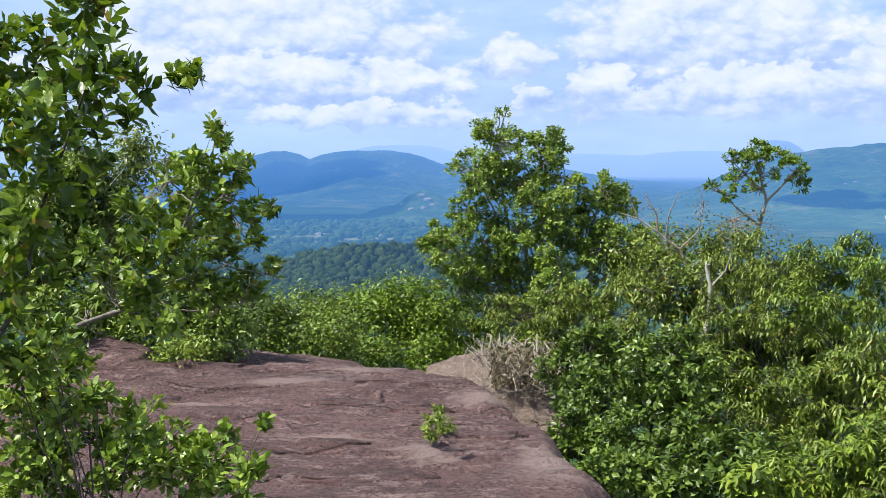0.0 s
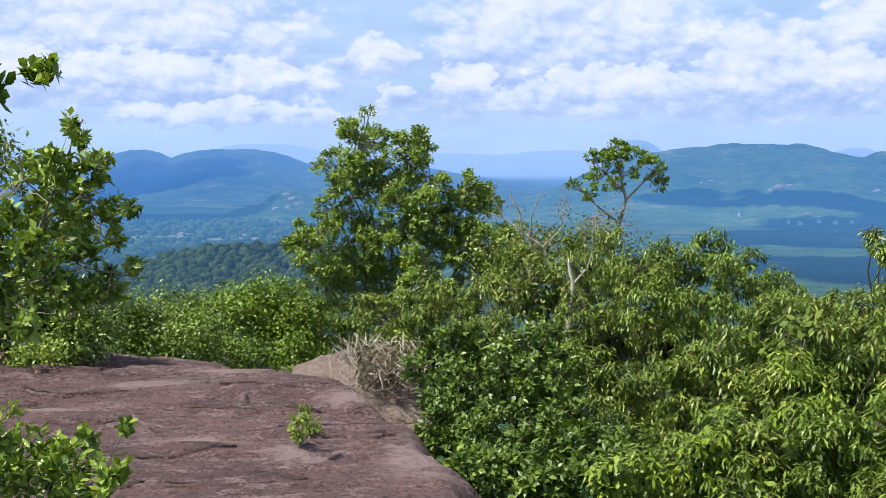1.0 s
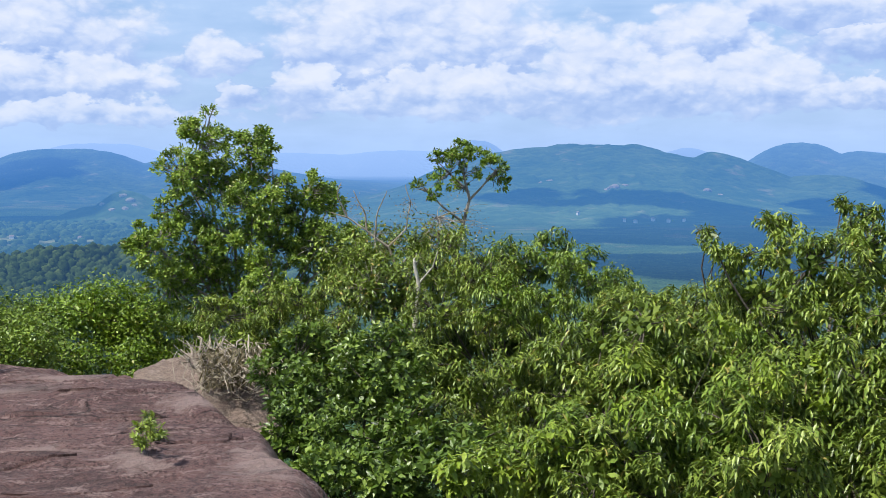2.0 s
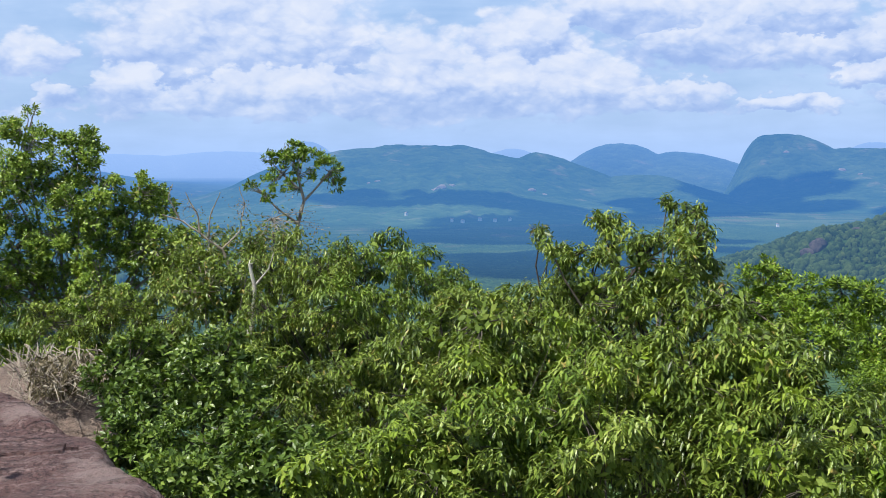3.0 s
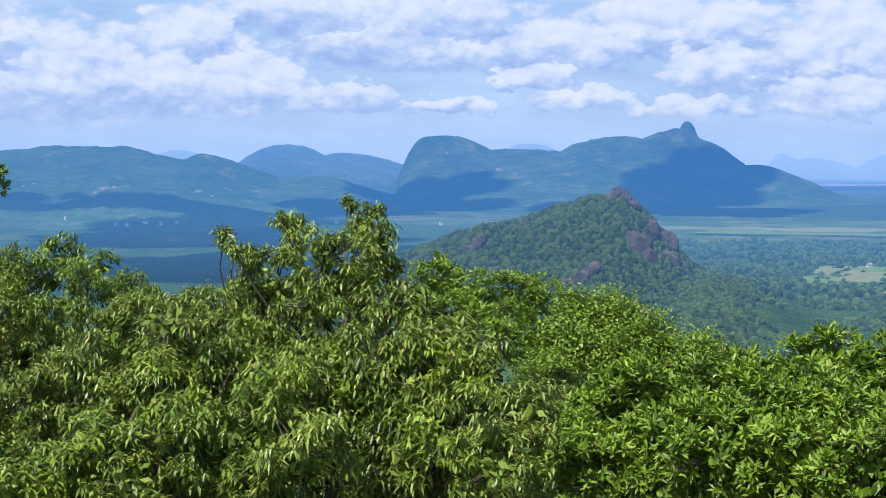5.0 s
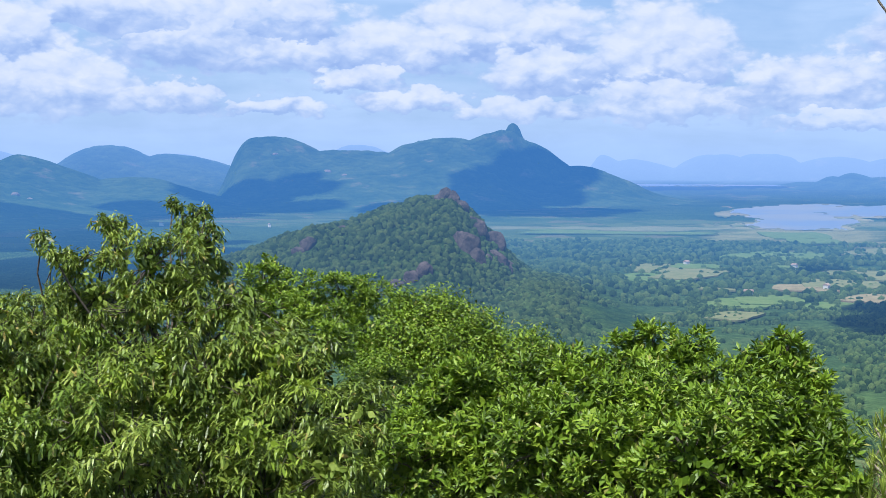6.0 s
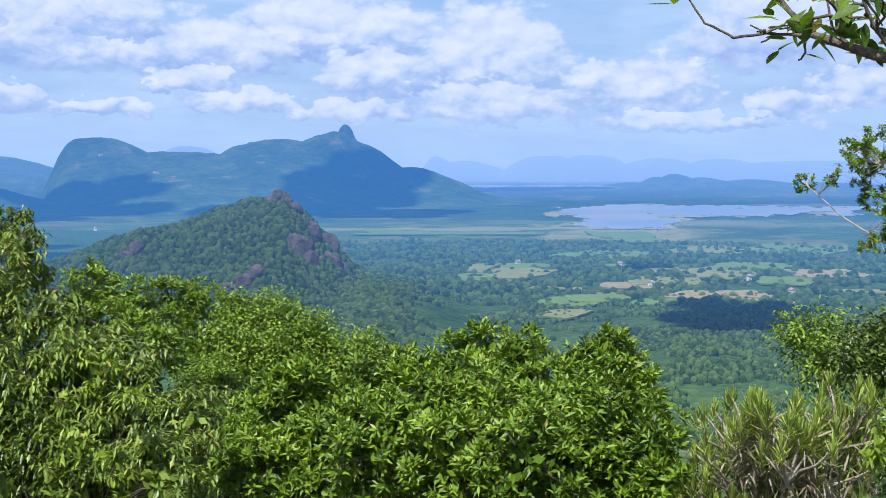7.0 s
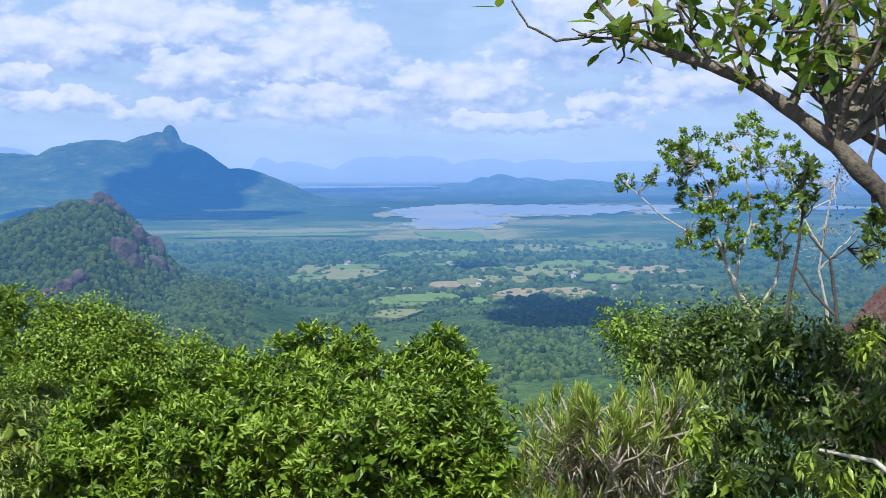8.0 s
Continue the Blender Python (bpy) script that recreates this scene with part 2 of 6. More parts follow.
def soil_material():
    """Earth with leaf litter and low green growth."""
    mat, g = material("soil")
    where = g.n("ShaderNodeTexCoord").outputs["Object"]
    big = g.noise(where, 0.45, 5.0, 0.65)
    litter = g.n("ShaderNodeTexVoronoi", Vector=g.n("ShaderNodeVectorMath", {"operation": "MULTIPLY_ADD"}, i0=g.n("ShaderNodeTexNoise", Vector=where, Scale=9.0).outputs["Color"], i1=(0.08, 0.08, 0.08), i2=where).outputs[0], Scale=16.0)
    tone = g.n("ShaderNodeSeparateColor", i0=litter.outputs["Color"]).outputs[0]
    col = g.ramp(tone, [(0.0, (0.045, 0.034, 0.020)), (0.5, (0.105, 0.078, 0.045)), (0.85, (0.17, 0.13, 0.075)), (1.0, (0.24, 0.19, 0.11))])
    col = g.mix(g.ramp(big, [(0.45, (0, 0, 0)), (0.58, (1, 1, 1))]), col, (0.055, 0.085, 0.022, 1))
    grit = g.noise(where, 60.0, 4.0, 0.7)
    bump = g.n("ShaderNodeBump", Height=g.m("ADD", g.m("MULTIPLY", grit, 0.5), litter.outputs["Distance"]), Strength=0.8, Distance=0.02)
    skin = g.n("ShaderNodeBsdfPrincipled", Base_Color=col, Roughness=0.9, Normal=bump.outputs[0])
    g.n("ShaderNodeOutputMaterial", Surface=skin)
    return mat


# haze painted into far materials: blue glow and dimming by distance from the viewpoint
HAZE_GLOW = [(0.0, (0, 0, 0)), (0.08, (0, 0, 0)), (0.20, (0.017, 0.046, 0.104)), (0.34, (0.034, 0.108, 0.244)), (0.48, (0.042, 0.136, 0.312)), (0.58, (0.036, 0.132, 0.335)),
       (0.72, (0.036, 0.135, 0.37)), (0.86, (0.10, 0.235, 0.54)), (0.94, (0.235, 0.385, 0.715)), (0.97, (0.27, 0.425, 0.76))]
HAZE_DIM = [(0.0, (1, 1, 1)), (0.08, (1, 1, 1)), (0.20, (0.68, 0.68, 0.66)), (0.34, (0.52, 0.51, 0.48)), (0.50, (0.46, 0.43, 0.38)), (0.72, (0.44, 0.37, 0.28)), (0.94, (0.09, 0.08, 0.07))]


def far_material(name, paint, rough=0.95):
    """A far backdrop with haze painted in as dimmed colour and blue glow; paint(g, where) gives the ground's own colour
    and relief.
    """
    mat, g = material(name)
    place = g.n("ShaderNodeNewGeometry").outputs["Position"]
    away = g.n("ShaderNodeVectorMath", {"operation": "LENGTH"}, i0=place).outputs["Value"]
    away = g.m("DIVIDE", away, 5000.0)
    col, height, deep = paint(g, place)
    seen = g.mix(1.0, col, g.ramp(away, HAZE_DIM), "MULTIPLY")
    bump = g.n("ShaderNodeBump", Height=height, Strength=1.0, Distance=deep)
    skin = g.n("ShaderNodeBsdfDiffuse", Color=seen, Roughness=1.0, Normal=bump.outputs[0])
    air = g.n("ShaderNodeEmission", Color=g.ramp(away, HAZE_GLOW), Strength=1.0)
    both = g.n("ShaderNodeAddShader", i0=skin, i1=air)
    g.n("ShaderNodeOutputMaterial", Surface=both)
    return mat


def woods(dark, light, bare, size, relief=0.8):
    def paint(g, where):
        crowns = g.n("ShaderNodeTexVoronoi", Vector=where, Scale=1.0 / size)
        broad = g.noise(where, 0.006, 5.0, 0.6)
        fine = g.noise(where, 0.5 / size, 4.0, 0.7)
        tone = g.m("ADD", g.m("MULTIPLY", broad, 0.6), g.m("MULTIPLY", fine, 0.4))
        col = g.mix(g.ramp(tone, [(0.38, (0, 0, 0)), (0.62, (1, 1, 1))]), (*dark, 1), (*light, 1))
        own = g.n("ShaderNodeSeparateColor", i0=crowns.outputs["Color"]).outputs[0]
        col = g.mix(g.m("MULTIPLY", own, 0.45), col, (dark[0] * 0.6, dark[1] * 0.7, dark[2] * 0.7, 1))
        patch = g.ramp(g.noise(where, 0.012, 5.0, 0.65), [(0.60, (0, 0, 0)), (0.70, (1, 1, 1))])
        col = g.mix(g.m("MULTIPLY", patch, 0.6), col, (*bare, 1))
        return col, g.m("SUBTRACT", 1.0, crowns.outputs["Distance"]), size * relief
    return paint


# pale worn patches on the slab: place and half sizes
STAINS = [(-0.1, 6.55, 0.26, 0.30), (-0.75, 6.9, 0.5, 0.16), (-0.6, 9.2, 0.55, 0.22), (-1.0, 8.8, 0.7, 0.2), (0.25, 9.3, 0.5, 0.3), (0.55, 6.3, 0.3, 0.6), (-1.8, 8.0, 0.8, 0.16), (0.3, 8.2, 0.4, 0.3)]
M_ROCK = rock_material("rock", (0.110, 0.056, 0.054), (0.215, 0.114, 0.106), (0.52, 0.40, 0.37), streak=7.0, stains=STAINS)
M_PALE_ROCK = rock_material("pale_rock", (0.20, 0.14, 0.11), (0.34, 0.25, 0.20), (0.46, 0.38, 0.33), 1.4)
M_RED_ROCK = rock_material("red_rock", (0.17, 0.07, 0.055), (0.26, 0.13, 0.11), (0.38, 0.30, 0.27), 0.5)
M_SOIL = soil_material()
M_BARK = bark_material("grey_bark", (0.13, 0.11, 0.09), (0.34, 0.31, 0.26))
M_PALE_BARK = bark_material("pale_bark", (0.30, 0.27, 0.22), (0.58, 0.55, 0.48))
M_DARK_BARK = bark_material("dark_bark", (0.035, 0.03, 0.025), (0.11, 0.09, 0.07))
M_SPOT_BARK = bark_material("spotted_bark", (0.020, 0.016, 0.013), (0.20, 0.165, 0.115), 26.0)
M_TWIG = bark_material("dry_twig", (0.20, 0.16, 0.12), (0.42, 0.37, 0.30), 30.0)
LEAF = {
    "bright": leaf_material("leaf_bright", (0.050, 0.104, 0.008), (0.156, 0.268, 0.017), (0.290, 0.400, 0.040), (0.341, 0.334, 0.095), gloss=0.46, through_light=0.16),
    "fresh": leaf_material("leaf_fresh", (0.052, 0.102, 0.012), (0.152, 0.246, 0.029), (0.295, 0.392, 0.064), (0.322, 0.307, 0.086)),
    "olive": leaf_material("leaf_olive", (0.058, 0.100, 0.014), (0.164, 0.245, 0.033), (0.335, 0.410, 0.080), (0.376, 0.297, 0.085)),
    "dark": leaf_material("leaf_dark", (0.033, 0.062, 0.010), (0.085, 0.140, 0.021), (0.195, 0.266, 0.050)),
    "deep": leaf_material("leaf_deep", (0.040, 0.082, 0.012), (0.112, 0.190, 0.026), (0.245, 0.335, 0.060)),
    "gloss": leaf_material("leaf_gloss", (0.048, 0.098, 0.012), (0.130, 0.228, 0.022), (0.280, 0.380, 0.046), (0.305, 0.242, 0.066), gloss=0.3, through_light=0.34),
    "yellow": leaf_material("leaf_yellow", (0.107, 0.177, 0.017), (0.224, 0.325, 0.029), (0.358, 0.437, 0.066), (0.376, 0.334, 0.086)),
    "lime": leaf_material("leaf_lime", (0.068, 0.130, 0.014), (0.190, 0.305, 0.034), (0.360, 0.455, 0.075), (0.341, 0.334, 0.095)),
    "strap": leaf_material("leaf_strap", (0.120, 0.175, 0.026), (0.260, 0.355, 0.055), (0.420, 0.510, 0.110), (0.358, 0.316, 0.132)),
    "dry": leaf_material("leaf_dry", (0.090, 0.075, 0.043), (0.197, 0.168, 0.105), (0.341, 0.297, 0.209), through_light=0.2),
}


# ---- building helpers ----
def bearing(az):
    """True heading of a thing: past the valley all lies a quarter of a degree further round."""
    return az + 0.24 * smooth(12, 24, az)


def ring(az, r, z=0.0):
    a = radians(float(bearing(az)))
    return np.array((r * math.sin(a), r * math.cos(a), z))


def sight(az, el, r):
    """The place r metres out, on the line of sight at that heading and height."""
    return ring(az, r, EYE[2] + r * math.tan(radians(el))) + (float(stand(az)), 0, 0)


def raw_mesh(name, verts, faces, mat, smooth=False):
    """A mesh out of an (n, 3) array and an (m, 3 or 4) array of corners."""
    verts, faces = np.asarray(verts, dtype=np.float32), np.asarray(faces, dtype=np.int32)
    me = bpy.data.meshes.new(name)
    k = faces.shape[1]
    me.vertices.add(len(verts))
    me.vertices.foreach_set("co", verts.ravel())
    me.loops.add(faces.size)
    me.loops.foreach_set("vertex_index", faces.ravel())
    me.polygons.add(len(faces))
    me.polygons.foreach_set("loop_start", np.arange(0, faces.size, k, dtype=np.int32))
    me.polygons.foreach_set("loop_total", np.full(len(faces), k, dtype=np.int32))
    me.update(calc_edges=True)
    if smooth:
        me.polygons.foreach_set("use_smooth", np.ones(len(faces), dtype=bool))
    me.materials.append(mat)
    return me


def part(name, mesh, parent, label=""):
    ob = new(name, mesh)
    ob.parent = parent
    return tagged(ob, label)


def empty(name, place, label, category, group="", kind=""):
    ob = new(name)
    ob.empty_display_size = 0.2
    ob.location = [float(c) for c in place]
    return tagged(ob, label, category, group, kind)


def unit(v):
    return v / np.maximum(np.linalg.norm(v, axis=-1, keepdims=True), 1e-9)


def smooth(a, b, x):
    t = np.clip((np.asarray(x, dtype=float) - a) / (b - a), 0, 1)
    return t * t * (3 - 2 * t)


def lattice(seed, x, y):
    """Cheap value noise in -1..1 on arrays."""
    x, y = np.asarray(x, dtype=float), np.asarray(y, dtype=float)
    xi, yi = np.floor(x).astype(np.int64), np.floor(y).astype(np.int64)
    fx, fy = x - xi, y - yi
    fx, fy = fx * fx * (3 - 2 * fx), fy * fy * (3 - 2 * fy)

    def h(i, j):
        n = (i * 374761393 + j * 668265263 + seed * 974711) & 0x7FFFFFFF
        n = ((n ^ (n >> 13)) * 1274126177) & 0x7FFFFFFF
        return ((n ^ (n >> 16)) & 0xFFFF) / 32767.5 - 1
    return (h(xi, yi) * (1 - fx) + h(xi + 1, yi) * fx) * (1 - fy) + (h(xi, yi + 1) * (1 - fx) + h(xi + 1, yi + 1) * fx) * fy


def fractal(seed, x, y, octaves=5, gain=0.5):
    out, amp = 0.0, 1.0
    for k in range(octaves):
        out = out + amp * lattice(seed + k, x * 2 ** k, y * 2 ** k)
        amp *= gain
    return out


def grid_faces(rows, cols):
    i = np.arange(rows - 1)[:, None] * cols + np.arange(cols - 1)[None, :]
    return np.stack([i, i + 1, i + cols + 1, i + cols], -1).reshape(-1, 4)


def tube(points, radii, sides=6):
    """Corners and faces of a bent, tapering tube."""
    p = np.asarray(points, dtype=float)
    way = unit(np.gradient(p, axis=0))
    side = np.cross(way, (0.31, 0.17, 0.93))
    side = unit(side)
    up = np.cross(way, side)
    a = np.arange(sides) * 2 * math.pi / sides
    v = p[:, None] + (side[:, None] * np.cos(a)[None, :, None] + up[:, None] * np.sin(a)[None, :, None]) * np.asarray(radii)[:, None, None]
    n = len(p)
    f = [(i * sides + k, i * sides + (k + 1) % sides, (i + 1) * sides + (k + 1) % sides, (i + 1) * sides + k) for i in range(n - 1) for k in range(sides)]
    return v.reshape(-1, 3), np.array(f)


def bent(rng, a, b, n=7, wild=0.12, sag=0.0):
    """A crooked line from a to b."""
    a, b = np.asarray(a, dtype=float), np.asarray(b, dtype=float)
    t = np.linspace(0, 1, n)[:, None]
    span = np.linalg.norm(b - a)
    off = rng.normal(0, 1, (n, 3)) * wild * span * 0.35
    off = np.cumsum(off, 0) * 0.5
    off -= off[0] + (off[-1] - off[0]) * t
    line = a + (b - a) * t + off
    line[:, 2] += np.sin(t[:, 0] * math.pi) * sag * span
    return line


def join(pieces):
    verts, faces, k = [], [], 0
    for v, f in pieces:
        verts.append(v)
        faces.append(np.asarray(f) + k)
        k += len(v)
    return np.concatenate(verts), np.concatenate(faces)


def blades(o, d, n, length, width, sag=0.15, fine=False, plain_fold=False):
    """Leaves: roots o, ways d, upper sides n. Each is folded along its rib and bends down to the tip; plain_fold leaves out the bend."""
    d = unit(d)
    s = unit(np.cross(d, n))
    n = np.cross(s, d)
    length, width = np.asarray(length)[:, None], np.asarray(width)[:, None]
    down = np.array((0, 0, -1.0))

    def at(u, w, lift):
        return o + d * length * u + s * width * w + n * width * lift + down * length * sag * u * u
    if fine:
        cols = [at(0, 0, 0), at(0.3, 0.36, 0.08), at(0.3, 0, 0), at(0.3, -0.36, 0.08), at(0.66, 0.5, 0.14), at(0.66, 0, 0), at(0.66, -0.5, 0.14), at(1, 0, 0)]
        tri = [(0, 2, 1), (0, 3, 2), (1, 2, 5), (1, 5, 4), (2, 3, 6), (2, 6, 5), (4, 5, 7), (5, 6, 7)]
    elif plain_fold:
        cols = [at(0, 0, 0), at(0.48, 0.5, 0.16), at(1, 0, 0), at(0.48, -0.5, 0.16)]
        tri = [(0, 2, 1), (0, 3, 2)]
    else:
        cols = [at(0, 0, 0), at(0.48, 0.5, 0.16), at(0.5, 0, 0), at(0.48, -0.5, 0.16), at(1, 0, 0)]
        tri = [(0, 2, 1), (0, 3, 2), (1, 2, 4), (2, 3, 4)]
    k = len(cols)
    v = np.stack(cols, 1).reshape(-1, 3)
    f = (np.arange(len(o))[:, None, None] * k + np.array(tri)[None]).reshape(-1, 3)
    return v, f


def tips_on(rng, lobes, per_m2, fill=0.25, sprays=16):
    """Twig ends over lobes (centre, radii): place and outward way. Each lobe is made of small sprays with gaps between; those well inside another lobe are thinned out."""
    pts, outs = [], []
    up = np.array((0, 0, 1.0))
    for c, r in lobes:
        c, r = np.asarray(c, dtype=float), np.asarray(r, dtype=float)
        area = 4 * math.pi * (r[0] * r[1] * r[2]) ** (2 / 3)
        k = max(6, int(area * per_m2))
        way = unit(rng.normal(0, 1, (sprays, 3)) + up * 0.25)
        hub = c + way * r * rng.uniform(0.60 if sprays < 20 else 0.78, 1.06, (sprays, 1))
        own = rng.uniform(0.24, 0.44, sprays) * r.mean()
        pick = rng.integers(0, sprays, k)
        d = unit(rng.normal(0, 1, (k, 3)) + way[pick] * 0.7 + up * 0.35)
        depth = np.where(rng.random(k) < fill, rng.uniform(0.2, 0.7, k), rng.uniform(0.75, 1.1, k))
        pts.append(hub[pick] + d * (own[pick] * depth)[:, None] * (1.15, 1.15, 0.8))
        outs.append(unit(d * 0.8 + way[pick] * 0.5))
    pts, outs = np.concatenate(pts), np.concatenate(outs)
    keep = np.ones(len(pts), dtype=bool)
    for c, r in lobes:
        q = np.linalg.norm((pts - c) / r, axis=1)
        keep &= (q > 0.55) | (rng.random(len(pts)) < 0.2)
    return pts[keep], outs[keep]


def inner_leaves(rng, lobes, per_m2, size):
    """Old shaded leaves on the inner twigs of a crown, two faces each."""
    o, n = [], []
    for c, r in lobes:
        k = int(4 * math.pi * (r[0] * r[1] * r[2]) ** (2 / 3) * per_m2)
        d = unit(rng.normal(0, 1, (k, 3)))
        o.append(c + d * r * rng.uniform(0.1, 0.60, (k, 1)))
        n.append(d + rng.normal(0, 0.5, (k, 3)))
    o, n = np.concatenate(o), np.concatenate(n)
    k = len(o)
    d = unit(rng.normal(0, 1, (k, 3)) - (0, 0, 0.4))
    w = unit(np.cross(d, n)) * size * rng.uniform(0.22, 0.34, (k, 1))
    d = d * size * rng.uniform(0.9, 1.4, (k, 1))
    v = np.stack([o, o + d * 0.5 + w, o + d, o + d * 0.5 - w], 1).reshape(-1, 3)
    f = (np.arange(k)[:, None, None] * 4 + np.array([(0, 1, 2), (0, 2, 3)])[None]).reshape(-1, 3)
    return v, f


def leafage(rng, tips, outs, habit, size):
    """Leaves round each twig end, after the habit of the plant."""
    m = len(tips)
    up = np.array((0, 0, 1.0))
    count = {"droop": 7, "rosette": 8, "small": 9, "oval": 7, "sprig": 9}[habit]
    axis = unit(outs + up * {"droop": 0.25, "rosette": 0.9, "small": 0.3, "oval": 0.6, "sprig": 0.7}[habit] + rng.normal(0, 0.3, (m, 3)))
    a0 = rng.random(m) * 6.283
    e1 = unit(np.cross(axis, rng.normal(0, 1, (m, 3))))
    e2 = np.cross(axis, e1)
    o, d, n, ln, wd = [], [], [], [], []
    for k in range(count):
        a = a0 + k * 2.4 + rng.normal(0, 0.25, m)
        rad = e1 * np.cos(a)[:, None] + e2 * np.sin(a)[:, None]
        u = k / count
        jit = rng.normal(0, 0.2, (m, 3))
        if habit == "droop":
            root = tips - axis * size * 1.3 * u
            way = rad * 0.85 + axis * 0.25 - up * 0.5 + jit * 1.3
            nrm = rad * 0.35 + up + jit
            l, w = size * rng.uniform(0.75, 1.2, m), size * rng.uniform(0.22, 0.32, m)
        elif habit == "rosette":
            root = tips - axis * size * 0.5 * u
            way = rad * (0.55 + 0.6 * u) + axis * (0.9 - 0.7 * u) + jit
            nrm = axis - rad * 0.4
            l, w = size * rng.uniform(0.7, 1.15, m), size * rng.uniform(0.24, 0.34, m)
        elif habit == "small":
            root = tips + rng.normal(0, 1, (m, 3)) * size * 1.3
            way = rad + axis * 0.5 - up * 0.15 + jit * 2
            nrm = up + jit * 2 + outs * 0.4
            l, w = size * rng.uniform(0.6, 1.1, m), size * rng.uniform(0.34, 0.5, m)
        elif habit == "oval":
            root = tips - axis * size * 1.2 * u
            way = rad * 0.8 + axis * 0.7 + jit
            nrm = axis - rad * 0.3 + jit
            l, w = size * rng.uniform(0.7, 1.1, m), size * rng.uniform(0.36, 0.5, m)
        else:
            root = tips - axis * size * 2.6 * u
            way = rad * 0.9 + axis * 0.55 - up * 0.25 + jit
            nrm = up + axis * 0.4 - rad * 0.2 + jit
            l, w = size * rng.uniform(0.7, 1.1, m), size * rng.uniform(0.32, 0.44, m)
        o.append(root), d.append(way), n.append(nrm), ln.append(l), wd.append(w)
    return np.concatenate(o), np.concatenate(d), np.concatenate(n), np.concatenate(ln), np.concatenate(wd)


def plant(name, base, lobes, habit, leaf, size, per_m2, bark, label, category="shrub", seed=1, group="", trunk=0.05, stems=1,
          fill=0.25, twigs=0.12, fine=False, sag=0.15, limb_share=1.0, single=0, core=180, sprays=16):
    """A shrub or tree: trunk, limbs to every lobe of the crown, fine twigs and leaves."""
    rng = np.random.default_rng(seed)
    base = np.asarray(base, dtype=float)
    thing = empty(name, base, label, category, group)
    lobes = [(np.asarray(c, dtype=float), np.asarray(r if np.ndim(r) else (r, r, r), dtype=float)) for c, r in lobes]
    mid = np.mean([c for c, r in lobes], axis=0)
    fork = base + (mid - base) * 0.7
    stem_ends = []
    for k in range(stems):
        end = fork + rng.normal(0, 0.14, 3) * np.linalg.norm(mid - base) * (0 if stems == 1 else 1)
        line = bent(rng, base + rng.normal(0, 0.05, 3) * (k > 0), end, 8, 0.1)
        v, f = tube(line - base, np.linspace(trunk, trunk * 0.55, 8), 8)
        part("trunk", raw_mesh("trunk", v, f, bark, True), thing)
        stem_ends.append(line[-1])
    limbs = []
    for j, (c, r) in enumerate(lobes):
        if rng.random() > limb_share:
            continue
        start = min(stem_ends, key=lambda e: np.linalg.norm(e - c))
        line = bent(rng, start, c - (0, 0, r[2] * 0.1), 7, 0.14, -0.10)
        v, f = tube(line - base, np.linspace(trunk * 0.28, trunk * 0.08, 7), 6)
        limbs.append((c, part("limb", raw_mesh("limb", v, f, bark, True), thing)))
    tips, outs = tips_on(rng, lobes, per_m2, fill, sprays)
    if twigs > 0:
        pick = np.flatnonzero(rng.random(len(tips)) < twigs * 0.6)
        cs = np.array([c for c, r in lobes])
        bits = []
        for i in pick:
            c = cs[np.argmin(np.linalg.norm(cs - tips[i], axis=1))]
            line = bent(rng, c + (tips[i] - c) * 0.3, tips[i], 5, 0.22)
            bits.append(tube(line - base, np.linspace(0.006, 0.0025, 5) * (0.6 + trunk * 8), 3))
        if bits:
            v, f = join(bits)
            tagged(part("brushwood", raw_mesh("brushwood", v, f, bark), thing), kind="stuff")
    o, d, n, ln, wd = leafage(rng, tips, outs, habit, size)
    if single:
        order = np.argsort(np.linalg.norm(o - np.array(EYE), axis=1))
        lone, rest = order[:single], order[single:]
        shapes = leaf_meshes(LEAF[leaf], 1.0, 0.45, 5, seed)
        for i in lone:
            host = min(limbs, key=lambda q: np.linalg.norm(q[0] - o[i]))[1] if limbs else thing
            set_leaf(host, shapes[int(rng.integers(5))], o[i] - base, d[i], n[i], ln[i])
        o, d, n, ln, wd = o[rest], d[rest], n[rest], ln[rest], wd[rest]
    v, f = join([blades(o - base, d, n, ln, wd, sag, fine, np.hypot(base[0], base[1]) > 8.5), inner_leaves(rng, [(c - base, r) for c, r in lobes], core, size)])
    tagged(part("crown", raw_mesh("crown", v, f, LEAF[leaf]), thing), kind="stuff")
    return thing


def leaf_meshes(mat, size, width, count=4, seed=3):
    """Broad leaves with a rib, a curved blade and a narrow foot."""
    rng = np.random.default_rng(seed)
    out = []
    for _ in range(count):
        n = 7
        u = np.linspace(0, 1, n)
        half = width * size * 0.5 * np.sin(np.pi * np.clip(u ** 0.85, 0, 1)) ** 0.8
        half[-1] = 0.008 * size
        half[0] = 0.016 * size
        bend = rng.uniform(-0.05, 0.35)
        x = u * size * (1 - 0.1 * bend)
        z = -bend * size * u * u * 0.5
        curl = rng.uniform(0.1, 0.35)
        v = np.concatenate([np.stack([x, half, z + half * curl], 1), np.stack([x, 0 * x, z], 1), np.stack([x, -half, z + half * curl], 1)])
        f = [(i + k * n, i + 1 + k * n, i + 1 + (k + 1) * n, i + (k + 1) * n) for i in range(n - 1) for k in range(2)]
        out.append(raw_mesh("leaf", v, f, mat, True))
    return out


